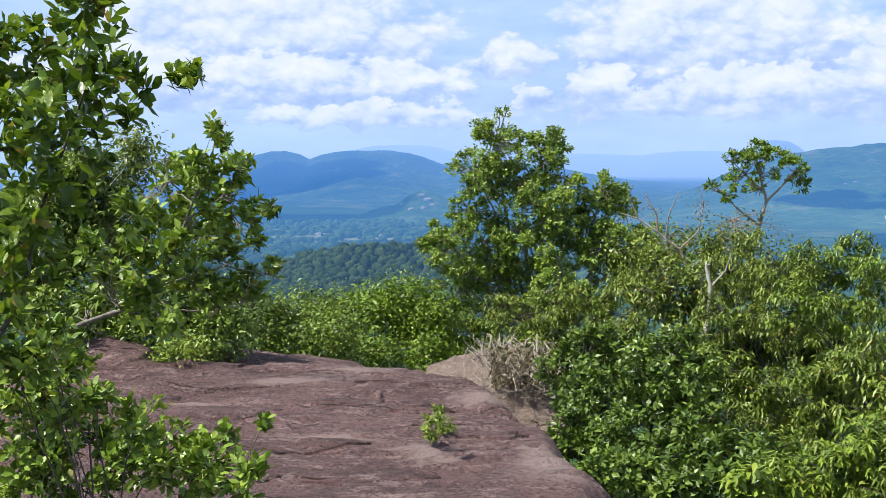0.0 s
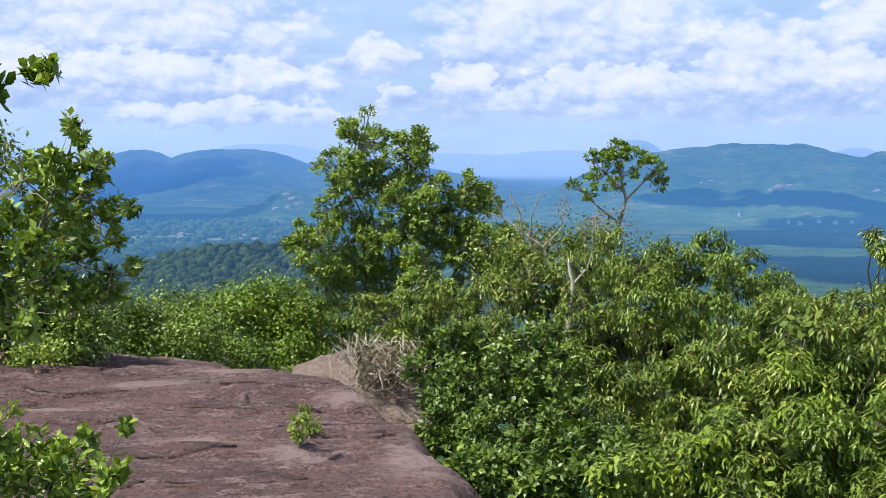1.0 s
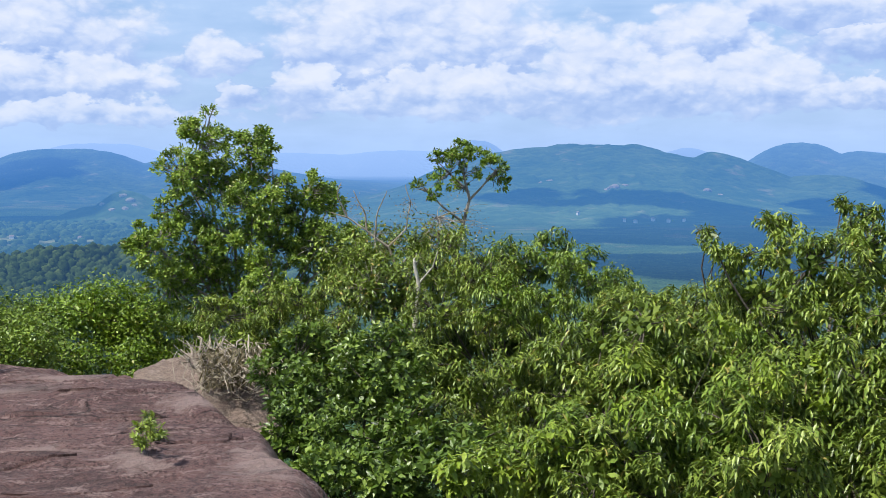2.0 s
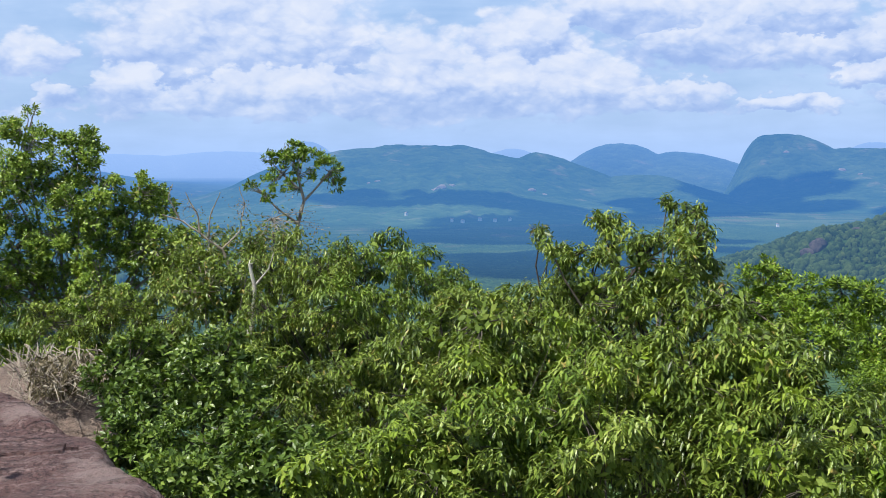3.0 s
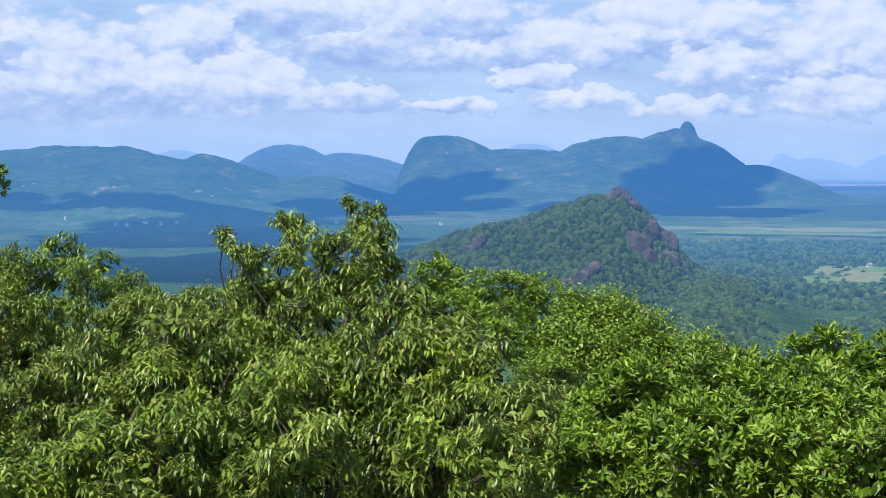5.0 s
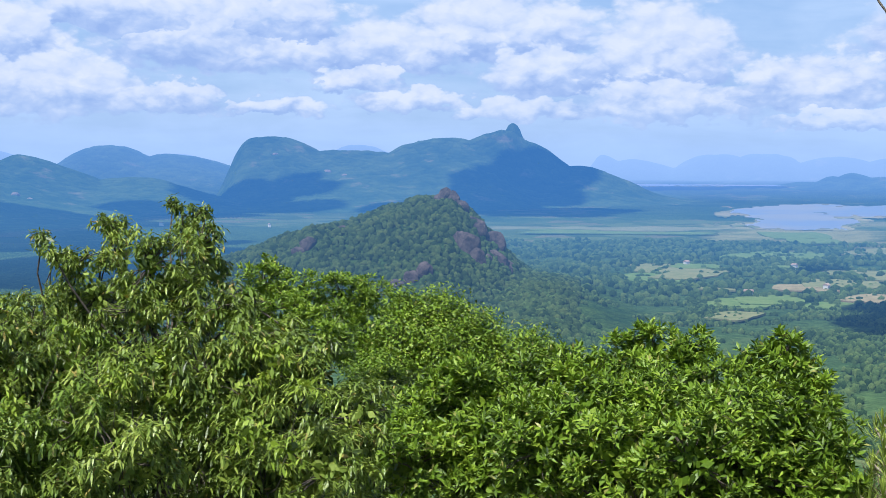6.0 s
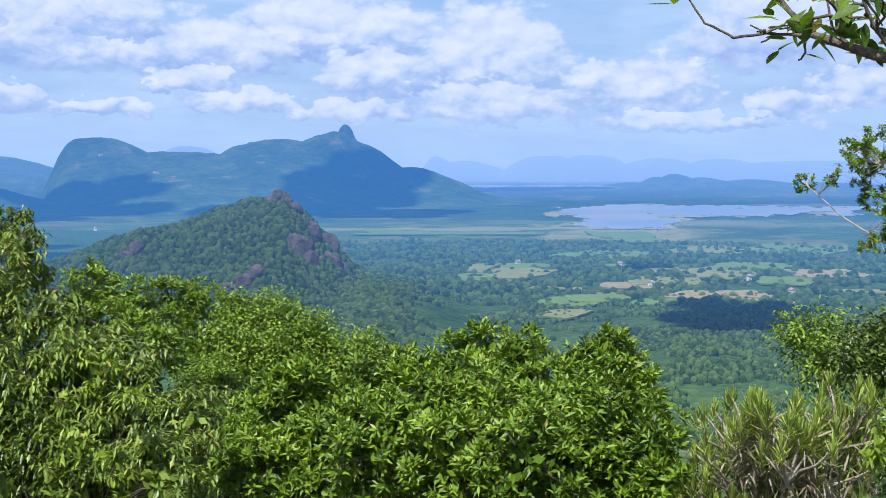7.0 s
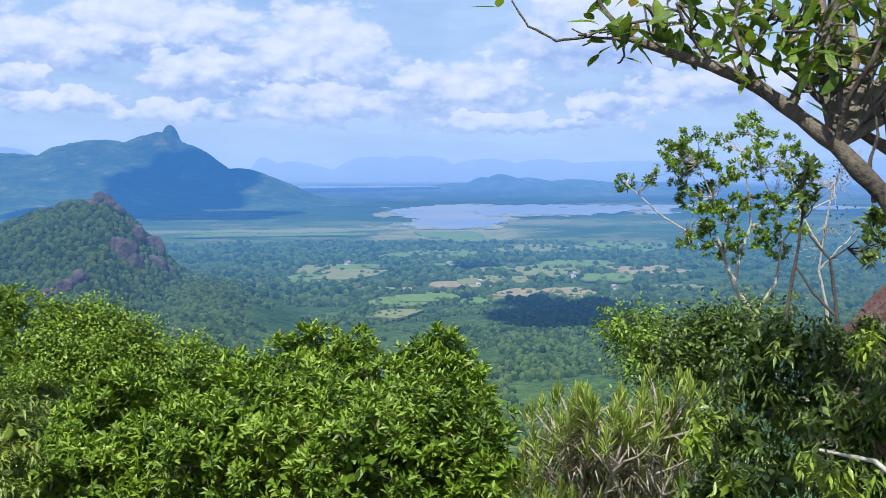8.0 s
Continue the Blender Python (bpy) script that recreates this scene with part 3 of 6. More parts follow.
def set_leaf(thing, mesh, root, way, upper, length):
    way = Vector(way).normalized()
    side = way.cross(Vector(upper)).normalized()
    m = Matrix((way, -side, way.cross(-side))).transposed().to_4x4()
    m.translation = Vector(root)
    ob = new("leaf", mesh)
    ob.parent = thing
    ob.matrix_basis = m @ Matrix.Scale(float(length), 4)


# ---- ground ----
def plain(r):
    return -130 + 44 * smooth(3500, 4800, r)


def summit(az, r):
    """The hill on which the viewer stands, falling away on all sides."""
    side = smooth(0, 12, az) * (1 - smooth(110, 180, az))
    return -0.55 - 0.9 * side * smooth(1, 8, r) - 0.40 * np.maximum(r - 9.5 + 3.0 * side, 0) + 0.22 * fractal(3, r * np.sin(np.radians(az)) * 0.5, r * np.cos(np.radians(az)) * 0.5, 3)


def land(az, r):
    low = plain(r) + 1.5 * fractal(11, r * np.sin(np.radians(az)) / 60, r * np.cos(np.radians(az)) / 60, 3)
    high = summit(az, r)
    return np.where(r < 9, high, np.maximum(high, low) + 4 * np.exp(-((high - low) / 12) ** 2) * (r > 60))


def make_ground():
    az = np.concatenate([np.arange(-180, -30, 6.0), np.arange(-30, 95, 0.4), np.arange(95, 180.0, 5.0), [180.0]])
    r = np.concatenate([[0.0], np.geomspace(1.0, 60, 60), np.geomspace(64, 4850, 150)])
    a, rr = np.meshgrid(az, r)
    z = land(a, rr)
    # the bed of the lakes lies under their water
    v = np.stack([rr * np.sin(np.radians(a)), rr * np.cos(np.radians(a)), z], -1).reshape(-1, 3)

    def paint(g, where):
        col, height, deep = woods((0.040, 0.080, 0.028), (0.090, 0.150, 0.050), (0.18, 0.21, 0.09), 6.0)(g, where)
        fields = g.n("ShaderNodeTexVoronoi", {"distance": "CHEBYCHEV"}, Vector=g.n("ShaderNodeMapping", Vector=where, Scale=(0.016, 0.016, 0.0), Rotation=(0, 0, 0.5)).outputs[0], Scale=1.0)
        own = g.n("ShaderNodeSeparateColor", i0=fields.outputs["Color"]).outputs[0]
        tilled = g.ramp(own, [(0.0, (0.10, 0.15, 0.045)), (0.35, (0.15, 0.20, 0.07)), (0.6, (0.20, 0.19, 0.10)), (0.8, (0.07, 0.11, 0.035))], "CONSTANT")
        region = g.ramp(g.noise(where, 0.0022, 4.0, 0.6), [(0.52, (0, 0, 0)), (0.56, (1, 1, 1))])
        away = g.n("ShaderNodeVectorMath", {"operation": "LENGTH"}, i0=where).outputs["Value"]
        far = g.m("MULTIPLY", region, g.n("ShaderNodeMapRange", i0=away, i1=1500.0, i2=1900.0).outputs[0])
        col = g.mix(g.m("MULTIPLY", far, 0.7), col, tilled)
        for az, r, wide, long, share, tone in ((60.8, 2230, 190, 330, 0.75, (0.34, 0.33, 0.17)), (53.5, 2250, 420, 70, 0.7, (0.30, 0.31, 0.20)), (66.0, 2500, 260, 160, 0.5, (0.28, 0.30, 0.17)), (21.0, 2450, 200, 160, 0.6, (0.28, 0.29, 0.16)), (-4.5, 1950, 330, 160, 0.5, (0.30, 0.29, 0.17))):
            off = g.n("ShaderNodeVectorMath", {"operation": "SUBTRACT"}, i0=where, i1=tuple(float(q) for q in ring(az, r, -130.0))).outputs[0]
            off = g.n("ShaderNodeMapping", {"vector_type": "POINT"}, Vector=off, Rotation=(0, 0, radians(az))).outputs[0]
            off = g.n("ShaderNodeVectorMath", {"operation": "MULTIPLY"}, i0=off, i1=(1 / wide, 1 / long, 0.0)).outputs[0]
            reach = g.m("ADD", g.n("ShaderNodeVectorMath", {"operation": "LENGTH"}, i0=off).outputs["Value"], g.m("MULTIPLY_ADD", g.noise(where, 0.006, 6.0, 0.65), 2.4, -1.2))
            col = g.mix(g.m("MULTIPLY", g.ramp(reach, [(0.6, (1, 1, 1)), (1.0, (0, 0, 0))]), share), col, (*tone, 1))
        return col, height, deep
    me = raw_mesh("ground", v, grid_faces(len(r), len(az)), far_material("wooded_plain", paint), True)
    me.materials.append(M_SOIL)
    near = np.arange(len(r) - 1) < 75
    me.polygons.foreach_set("material_index", np.repeat(near.astype(np.int32), len(az) - 1))
    tagged(new("ground", me), "green wooded plain below a hilltop, reaching the horizon", "ground", kind="structure")


make_ground()


def hill(name, label, peaks, r, near, far, az0, az1, base, paint, rough=1.0, step=0.11, seed=1, rows=70):
    """A mountain: peaks (heading, height, left width, right width, sharpness) along a crest r metres off, falling to the plain."""
    az = np.arange(az0, az1, step)
    rr = np.linspace(r - near, r + far, rows)
    a, q = np.meshgrid(az, rr)
    wob = fractal(seed + 50, a * 0.5, q / 300, 4) * 0.35
    crest = np.zeros_like(a)
    for at_az, high, left, right, sharp in peaks:
        d = a + wob * min(left, right, 1.2) * 0.4 - at_az
        w = np.where(d < 0, left, right)
        reach = min(1.0, 0.0175 * r * (left + right) * 1.6 / near)
        depth = np.where(q < r, np.clip(1 - (r - q) / (near * reach), 0, 1), np.clip(1 - (q - r) / far, 0, 1))
        shape = depth ** 1.25
        one = high * np.exp(-0.5 * np.abs(d / w) ** sharp) * shape
        crest = np.maximum(crest, one) + 0.12 * np.minimum(crest, one)
    ridge = np.abs(fractal(seed, a * 0.9, q / 240, 5, 0.55))
    back = np.clip(1 - np.abs(q - r) / near, 0, 1)
    z = plain(q) - 3 + crest * (1 - 0.35 * ridge * (1 - back)) + crest * 0.011 * rough * fractal(seed + 9, a * 3.0, q / 50, 4)
    v = np.stack([q * np.sin(np.radians(a)), q * np.cos(np.radians(a)), z], -1).reshape(-1, 3)
    me = raw_mesh(name, v, grid_faces(len(rr), len(az)), paint, True)
    return tagged(new(name, me), label, "mountain", kind="structure")


def rise(el, r):
    """Height over the plain of a crest seen at that height of view."""
    return EYE[2] + r * math.tan(radians(el)) - float(plain(r)) + 3


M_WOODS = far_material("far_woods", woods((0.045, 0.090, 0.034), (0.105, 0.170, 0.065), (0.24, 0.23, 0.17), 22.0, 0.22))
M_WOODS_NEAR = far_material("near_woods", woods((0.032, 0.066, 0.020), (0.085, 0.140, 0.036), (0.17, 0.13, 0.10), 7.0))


def make_mountains():
    def pk(r, rows):
        return [(float(bearing(a)), rise(el, r), wl, wr, s) for a, el, wl, wr, s in rows]
    hill("backdrop_ridge", "hazy blue wooded ridge far across the plain", pk(4000, [(-7.6, 0.06, 2.2, 1.6, 2.4), (-3.6, 0.14, 3.0, 3.6, 3.0), (1.5, -0.35, 2, 5, 2)]),
         4000, 1500, 500, -26, 16, 0, M_WOODS, seed=21)
    hill("backdrop_ridge", "hazy green ridge with pale rock scars above the valley", pk(3300, [(19.0, 0.0, 6.0, 7.0, 3.4), (19.35, 0.14, 3.0, 2.0, 2), (22.36, 0.2, 1.8, 2.2, 2), (25.6, -0.1, 1.2, 3.2, 2), (31, -1.0, 3, 2.5, 2)]),
         3300, 1100, 500, 4, 36, 0, M_WOODS, seed=22)
    hill("backdrop_ridge", "distant pale blue flat-topped hill", pk(4600, [(15.1, 0.58, 0.9, 1.6, 3)]), 4600, 400, 150, 10, 20, 0, M_WOODS, seed=23, rows=30)
    hill("backdrop_ridge", "distant blue hill behind the valley", pk(4100, [(29.3, 0.40, 1.9, 2.6, 2.4), (32.5, -0.02, 2, 3, 2)]), 4100, 600, 300, 22, 42, 0, M_WOODS, seed=24, rows=40)
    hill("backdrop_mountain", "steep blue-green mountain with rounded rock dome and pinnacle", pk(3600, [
        (36.3, 0.80, 1.22, 3.4, 3.0), (40.5, 0.05, 3.5, 4.0, 2.6), (44.8, 0.58, 3.0, 3.0, 2.6), (47.2, 0.66, 1.8, 1.6, 2.4), (48.2, 1.06, 0.70, 0.62, 2.2), (48.7, 0.45, 1.0, 2.0, 2.0), (51.4, -0.55, 2, 2.0, 2)]),
        3600, 1300, 500, 31, 62, 0, M_WOODS, seed=25, rough=0.8, rows=90)
    hill("backdrop_ridge", "distant pale blue hill between two peaks", pk(4700, [(41.0, 0.55, 1.8, 1.8, 2.4), (32.5, 0.1, 2, 2, 2), (24.7, 0.25, 1.5, 1.5, 2)]), 4700, 300, 100, 18, 48, 0, M_WOODS, seed=26, rows=24)
    hill("backdrop_ridge", "low hazy blue hill beside the lake", pk(4300, [(63.3, -0.78, 0.55, 0.9, 2), (62.5, -0.92, 0.5, 0.6, 2), (61.3, -1.15, 0.8, 1.0, 2), (64.6, -0.93, 0.9, 1.2, 2), (66.8, -1.0, 1.2, 1.5, 2), (69.5, -1.1, 1.5, 3.0, 2)]), 4300, 350, 200, 57, 84, 0, M_WOODS, seed=27, rows=36)
    hill("backdrop_horizon", "faint blue ridges along the hazy horizon", pk(4800, [(52.3, 0.08, 0.5, 0.9, 2), (53.9, -0.12, 1.2, 1.4, 2), (57.2, 0.10, 1.4, 1.6, 3), (59.6, 0.12, 1.6, 1.4, 3), (62.5, -0.02, 1.6, 2.0, 2.4), (65.5, -0.10, 1.6, 2.0, 2.4), (70, -0.12, 5, 8, 2), (5, 0.0, 9, 6, 3),
         (-2, 0.35, 3, 3, 3), (-14, 0.1, 6, 6, 2), (82, 0.05, 6, 9, 2), (12, 0.1, 4, 9, 2)]), 4800, 160, 60, -34, 100, 0, M_WOODS, seed=28, rows=14, step=0.12)
    hill("backdrop_knoll", "small wooded knoll with bare rock in the plain", pk(2400, [(-0.9, -1.72, 1.2, 1.5, 2), (-2.5, -2.5, 1.2, 1, 2)]), 2400, 160, 160, -7, 6, 0, M_WOODS, seed=29, rows=40)
    return hill("backdrop_hill", "dark wooded ridge below the summit", pk(950, [(-3.0, -4.55, 5.5, 9, 2.4), (-12, -5.4, 6, 6, 2)]), 950, 260, 160, -28, 18, 0, M_WOODS_NEAR, seed=30)


low_ridge = make_mountains()


# ---- the rock hill in the middle distance, its woods and crags ----
def crag(name, place, size, mat, label, seed, squash=1.0, level=3, parent=None):
    """A weathered block of rock: faceted, split by joints."""
    rng = np.random.default_rng(seed)
    bm = bmesh.new()
    bmesh.ops.create_icosphere(bm, subdivisions=level, radius=1.0)
    planes = [(unit(rng.normal(0, 1, 3)), rng.uniform(0.62, 0.95)) for _ in range(9)]
    for v in bm.verts:
        p = np.array(v.co)
        for n, d in planes:
            over = float(p @ n) - d
            if over > 0:
                p = p - n * over * 0.85
        q = Vector(p * 1.7 + seed)
        p = p * (1 + 0.13 * noise.fractal(q, 1.0, 2.0, 4) + 0.05 * noise.noise(q * 5))
        v.co = Vector(p * np.asarray(size, dtype=float)) * 1.0
        v.co.z *= squash
    me = bpy.data.meshes.new(name)
    bm.to_mesh(me)
    bm.free()
    me.materials.append(mat)
    ob = new(name, me)
    ob.location = [float(c) for c in place]
    ob.rotation_euler.z = rng.random() * 6
    if parent:
        ob.parent = parent
        return tagged(ob, label)
    return tagged(ob, label, "rock")


HILL_R, HILL_AZ = 1150.0, 45.34


def hill_height(az, r):
    """Rock hill: a long wooded back to the left of its summit, a steep crag to the right."""
    u = (az - HILL_AZ) * HILL_R * 0.01745
    left = 84 * np.exp(-0.5 * (u / 158) ** 2) + 14 * np.exp(-0.5 * ((u + 10) / 40) ** 2)
    right = 84 * np.exp(-0.5 * (u / 46) ** 2) + 14 * np.exp(-0.5 * ((u + 10) / 26) ** 2)
    top = np.where(u < 0, left, right)
    q = r - HILL_R
    depth = np.where(q < 0, np.exp(-0.5 * (q / 125) ** 2), np.exp(-0.5 * (q / 150) ** 2))
    x, y = r * np.sin(np.radians(az)), r * np.cos(np.radians(az))
    skirt = 26 * np.exp(-0.5 * ((az - 49.24) / 2.6) ** 2) * np.exp(-0.5 * ((r - 1050) / 150) ** 2)
    return np.maximum(top * depth, skirt) * (1 + 0.10 * fractal(61, x / 70, y / 70, 4)) + 1.5 * fractal(62, x / 25, y / 25, 3) - 4


def low_land(az, r):
    """The ground of the plain with the rock hill on it."""
    return np.maximum(land(az, r), plain(r) + hill_height(az, r))


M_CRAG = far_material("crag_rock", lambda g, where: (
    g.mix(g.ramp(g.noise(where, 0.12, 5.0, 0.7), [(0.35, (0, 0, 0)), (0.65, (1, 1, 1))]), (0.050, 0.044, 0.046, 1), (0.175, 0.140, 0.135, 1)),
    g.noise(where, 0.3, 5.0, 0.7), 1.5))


# heading, distance, lift, half sizes
CRAGS = [(45.05, 1150, 5, (8.8, 8.0, 8.0)), (45.35, 1145, 3, (8.0, 7.2, 8.8)), (44.75, 1152, 2, (6.4, 6.4, 6.4)), (45.7, 1140, -1, (8.0, 8.0, 8.8)), (46.3, 1135, -4, (8.8, 8.0, 7.2)),
         (47.2, 1120, -2, (13.6, 10.4, 13.6)), (47.9, 1110, -5, (10.4, 8.8, 10.4)), (46.0, 1040, 0, (12.8, 9.6, 17.6)), (46.45, 1035, -2, (9.6, 7.2, 12.8)), (45.6, 1045, -1, (7.2, 6.4, 8.8)),
         (46.6, 1110, -2, (12.0, 8.8, 12.8)), (47.4, 1085, -4, (12.0, 8.8, 12.8)), (44.0, 985, 0, (10.4, 7.2, 9.6)), (43.4, 975, 0, (10.4, 7.2, 8.0)), (42.7, 970, -1, (7.2, 6.4, 6.4)), (38.6, 1090, 0, (8.8, 7.2, 8.0)), (38.1, 1085, 0, (7.2, 6.4, 5.6)), (47.9, 1090, -3, (7.2, 6.4, 7.2)),
         (46.9, 1060, -4, (8.0, 6.4, 8.0)), (48.4, 1080, -5, (7.2, 6.4, 6.4)), (40.2, 1120, 1, (5.6, 5.6, 4.8))]


def bare_rock(a, r):
    """Where crags leave no room for trees."""
    x, y = r * np.sin(np.radians(a)), r * np.cos(np.radians(a))
    out = np.zeros(len(a), dtype=bool)
    for ca, cr, dz, size in CRAGS:
        c = ring(ca, cr - size[1] * 0.6)
        out |= (x - c[0]) ** 2 + (y - c[1]) ** 2 < (size[0] * 0.95) ** 2
    return out


def make_rock_hill():
    az = np.arange(26, 57, 0.12)
    r = np.linspace(760, 1600, 90)
    a, q = np.meshgrid(az, r)
    z = plain(q) + hill_height(a, q)
    v = np.stack([q * np.sin(np.radians(a)), q * np.cos(np.radians(a)), z], -1).reshape(-1, 3)
    me = raw_mesh("backdrop_hill", v, grid_faces(len(r), len(az)), M_WOODS_NEAR, True)
    body = tagged(new("backdrop_hill", me), "green wooded hill with a reddish rock crag on its summit", "hill", kind="structure")
    for k, (ca, cr, dz, size) in enumerate(CRAGS):
        place = ring(ca, cr, float(plain(cr) + hill_height(bearing(ca), cr)) + dz)
        crag("crag", place, size, M_CRAG, "", 70 + k, parent=body)


make_rock_hill()

EAST_FIELDS = [(55.3, 1440, 44, 63), (56.6, 1470, 30, 34), (55.0, 1330, 40, 55), (56.4, 1360, 30, 63), (58.6, 1110, 30, 34), (59.6, 1130, 26, 29), (60.4, 1150, 20, 34), (58.4, 1020, 18, 29), (61.5, 1250, 34, 34), (63.0, 1290, 40, 46), (64.4, 1180, 24, 38), (65.6, 1380, 40, 55), (66.8, 1500, 50, 71), (63.6, 1440, 36, 38), (68.4, 1330, 34, 46), (70.2, 1420, 44, 50), (62.6, 1120, 22, 29), (66.6, 1200, 24, 34), (60.2, 1640, 60, 84), (65.2, 1750, 60, 84), (69.0, 1800, 70, 105), (53.2, 2080, 170, 34)]
FIELDS = EAST_FIELDS + [(61.0, 2080, 60, 90), (61.8, 1950, 40, 60), (50.5, 2140, 60, 22), (57.5, 1210, 22, 10), (67.8, 1150, 30, 12), (61.4, 1480, 40, 16), (71.5, 1250, 30, 18), (21.0, 2450, 70, 60), (22.6, 2330, 60, 30), (19.4, 2520, 40, 40), (-7.0, 1900, 60, 40), (-5.0, 1960, 50, 30), (-3.3, 1840, 40, 30), (-1.4, 1950, 40, 24), (-8.6, 2050, 60, 30), (-10.5, 1850, 50, 36)]


def make_fields():
    rng = np.random.default_rng(5)

    def tilled(a, b):
        return lambda g, where: (g.mix(g.ramp(g.noise(where, 0.09, 5.0, 0.7), [(0.35, (0, 0, 0)), (0.65, (1, 1, 1))]), (*a, 1), (*b, 1)), g.noise(where, 0.5, 3.0), 0.4)
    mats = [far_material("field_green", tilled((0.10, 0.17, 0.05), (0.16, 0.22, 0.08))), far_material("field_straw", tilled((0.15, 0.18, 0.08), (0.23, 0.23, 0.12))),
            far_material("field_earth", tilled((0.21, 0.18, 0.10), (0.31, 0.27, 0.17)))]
    for k, (az, r, w, d) in enumerate(FIELDS):
        turn = rng.uniform(-0.4, 0.4)
        n = 14
        a = np.arange(n) * 2 * math.pi / n
        rad = 1 / np.maximum(np.abs(np.cos(a)), np.abs(np.sin(a))) * rng.uniform(0.8, 1.05, n)
        x, y = np.cos(a) * rad * w, np.sin(a) * rad * d
        bm = bmesh.new()
        lo = [bm.verts.new((px * math.cos(turn) - py * math.sin(turn), px * math.sin(turn) + py * math.cos(turn), -1.5)) for px, py in zip(x, y)]
        hi = [bm.verts.new((v.co.x, v.co.y, 0.0)) for v in lo]
        bm.faces.new(hi)
        for i in range(n):
            bm.faces.new((lo[i], lo[(i + 1) % n], hi[(i + 1) % n], hi[i]))
        me = bpy.data.meshes.new("field")
        bm.to_mesh(me)
        bm.free()
        kind = rng.choice(3, p=(0.45, 0.40, 0.15))
        me.materials.append(mats[kind])
        ob = new("field", me)
        ob.location = [float(c) for c in ring(az, r, float(low_land(az, r)) + 2.2)]
        ob.rotation_euler.z = -radians(az)
        tagged(ob, ("green crop field among trees on the plain", "straw-coloured field among trees on the plain", "bare earth field among trees on the plain")[kind], "field", "fields on the plain")


make_fields()


def scatter_woods(name, label, mat, az0, az1, r0, r1, count, size, height, seed, clear=True, skip=None, onto=None):
    """Far woods: many rough-topped crowns on the ground, in one mesh."""
    rng = np.random.default_rng(seed)
    az = rng.uniform(az0, az1, count)
    r = np.sqrt(rng.uniform(r0 ** 2, r1 ** 2, count))
    x, y = r * np.sin(np.radians(az)), r * np.cos(np.radians(az))
    keep = np.ones(count, dtype=bool)
    if clear:
        for fa, fr, w, d in FIELDS:
            c = ring(fa, fr)
            t = radians(-fa)
            lx, ly = (x - c[0]) * math.cos(t) + (y - c[1]) * math.sin(t), -(x - c[0]) * math.sin(t) + (y - c[1]) * math.cos(t)
            keep &= ~((np.abs(lx) < w * 0.95) & (np.abs(ly) < d * 0.95)) | (rng.random(count) < 0.24)
    if skip is not None:
        keep &= ~skip(az, r)
    az, r, x, y = az[keep], r[keep], x[keep], y[keep]
    m = len(az)
    z = low_land(az, r)
    if onto:
        bed = BVHTree.FromPolygons([v.co for v in onto.data.vertices], [p.vertices for p in onto.data.polygons])
        hits = [bed.ray_cast((px, py, 500.0), (0, 0, -1))[0] for px, py in zip(x, y)]
        z = np.array([max(h.z, low) if h else low for h, low in zip(hits, z)])
    s = size * rng.uniform(0.4, 1.0, m) ** 1.5 * 1.75
    sides = 5
    rows = [(0.95, 0.12), (0.96, 0.74)]
    ang = np.arange(sides) * 2 * math.pi / sides
    v = np.zeros((m, 2 * sides + 1, 3))
    spin = rng.random(m) * 6
    for i, (wide, up) in enumerate(rows):
        for k in range(sides):
            j = i * sides + k
            rr = s * wide * 0.5 * rng.uniform(0.72, 1.25, m)
            v[:, j, 0] = x + np.cos(ang[k] + spin) * rr
            v[:, j, 1] = y + np.sin(ang[k] + spin) * rr
            v[:, j, 2] = z + s * height * up * rng.uniform(0.82, 1.15, m) - 0.3
    v[:, -1, 0], v[:, -1, 1], v[:, -1, 2] = x, y, z + s * height * rng.uniform(0.9, 1.12, m)
    f = []
    for i in range(1):
        for k in range(sides):
            a, b = i * sides + k, i * sides + (k + 1) % sides
            f += [(a, b, b + sides), (a, b + sides, a + sides)]
    f += [(sides + k, sides + (k + 1) % sides, 2 * sides) for k in range(sides)]
    faces = (np.arange(m)[:, None, None] * (2 * sides + 1) + np.array(f)[None]).reshape(-1, 3)
    me = raw_mesh(name, v.reshape(-1, 3), faces, mat, True)
    return tagged(new(name, me), label, "trees", kind="stuff")


def crown_paint(dark, light):
    def paint(g, where):
        isle = g.n("ShaderNodeNewGeometry").outputs["Random Per Island"]
        fine = g.noise(where, 0.9, 4.0, 0.7)
        tone = g.m("ADD", g.m("MULTIPLY", isle, 0.7), g.m("MULTIPLY", fine, 0.3))
        return g.ramp(tone, [(0.1, dark), (0.6, light), (0.95, (light[0] * 1.5, light[1] * 1.3, light[2] * 1.2))]), g.noise(where, 2.0, 3.0, 0.7), 0.8
    return paint


def glades(a, r):
    """Clearings and paths between the woods of the plain."""
    x, y = r * np.sin(np.radians(a)), r * np.cos(np.radians(a))
    return fractal(91, x / 55, y / 55, 4, 0.6) > 0.44


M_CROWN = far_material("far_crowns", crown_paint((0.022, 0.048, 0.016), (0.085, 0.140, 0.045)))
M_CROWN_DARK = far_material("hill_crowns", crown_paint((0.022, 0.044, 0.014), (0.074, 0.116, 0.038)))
scatter_woods("woods", "dense green woods covering the rock hill", M_CROWN_DARK, 30, 51.5, 850, 1200, 15000, 3.8, 0.85, 1,
              skip=bare_rock)
scatter_woods("woods", "green woods and scrub on the plain below the hill", M_CROWN, 47, 82, 560, 1100, 24000, 3.0, 0.9, 2, skip=glades)
scatter_woods("woods", "scattered trees between fields on the plain", M_CROWN, 47, 84, 1100, 1900, 15000, 5.2, 0.8, 3, skip=glades)
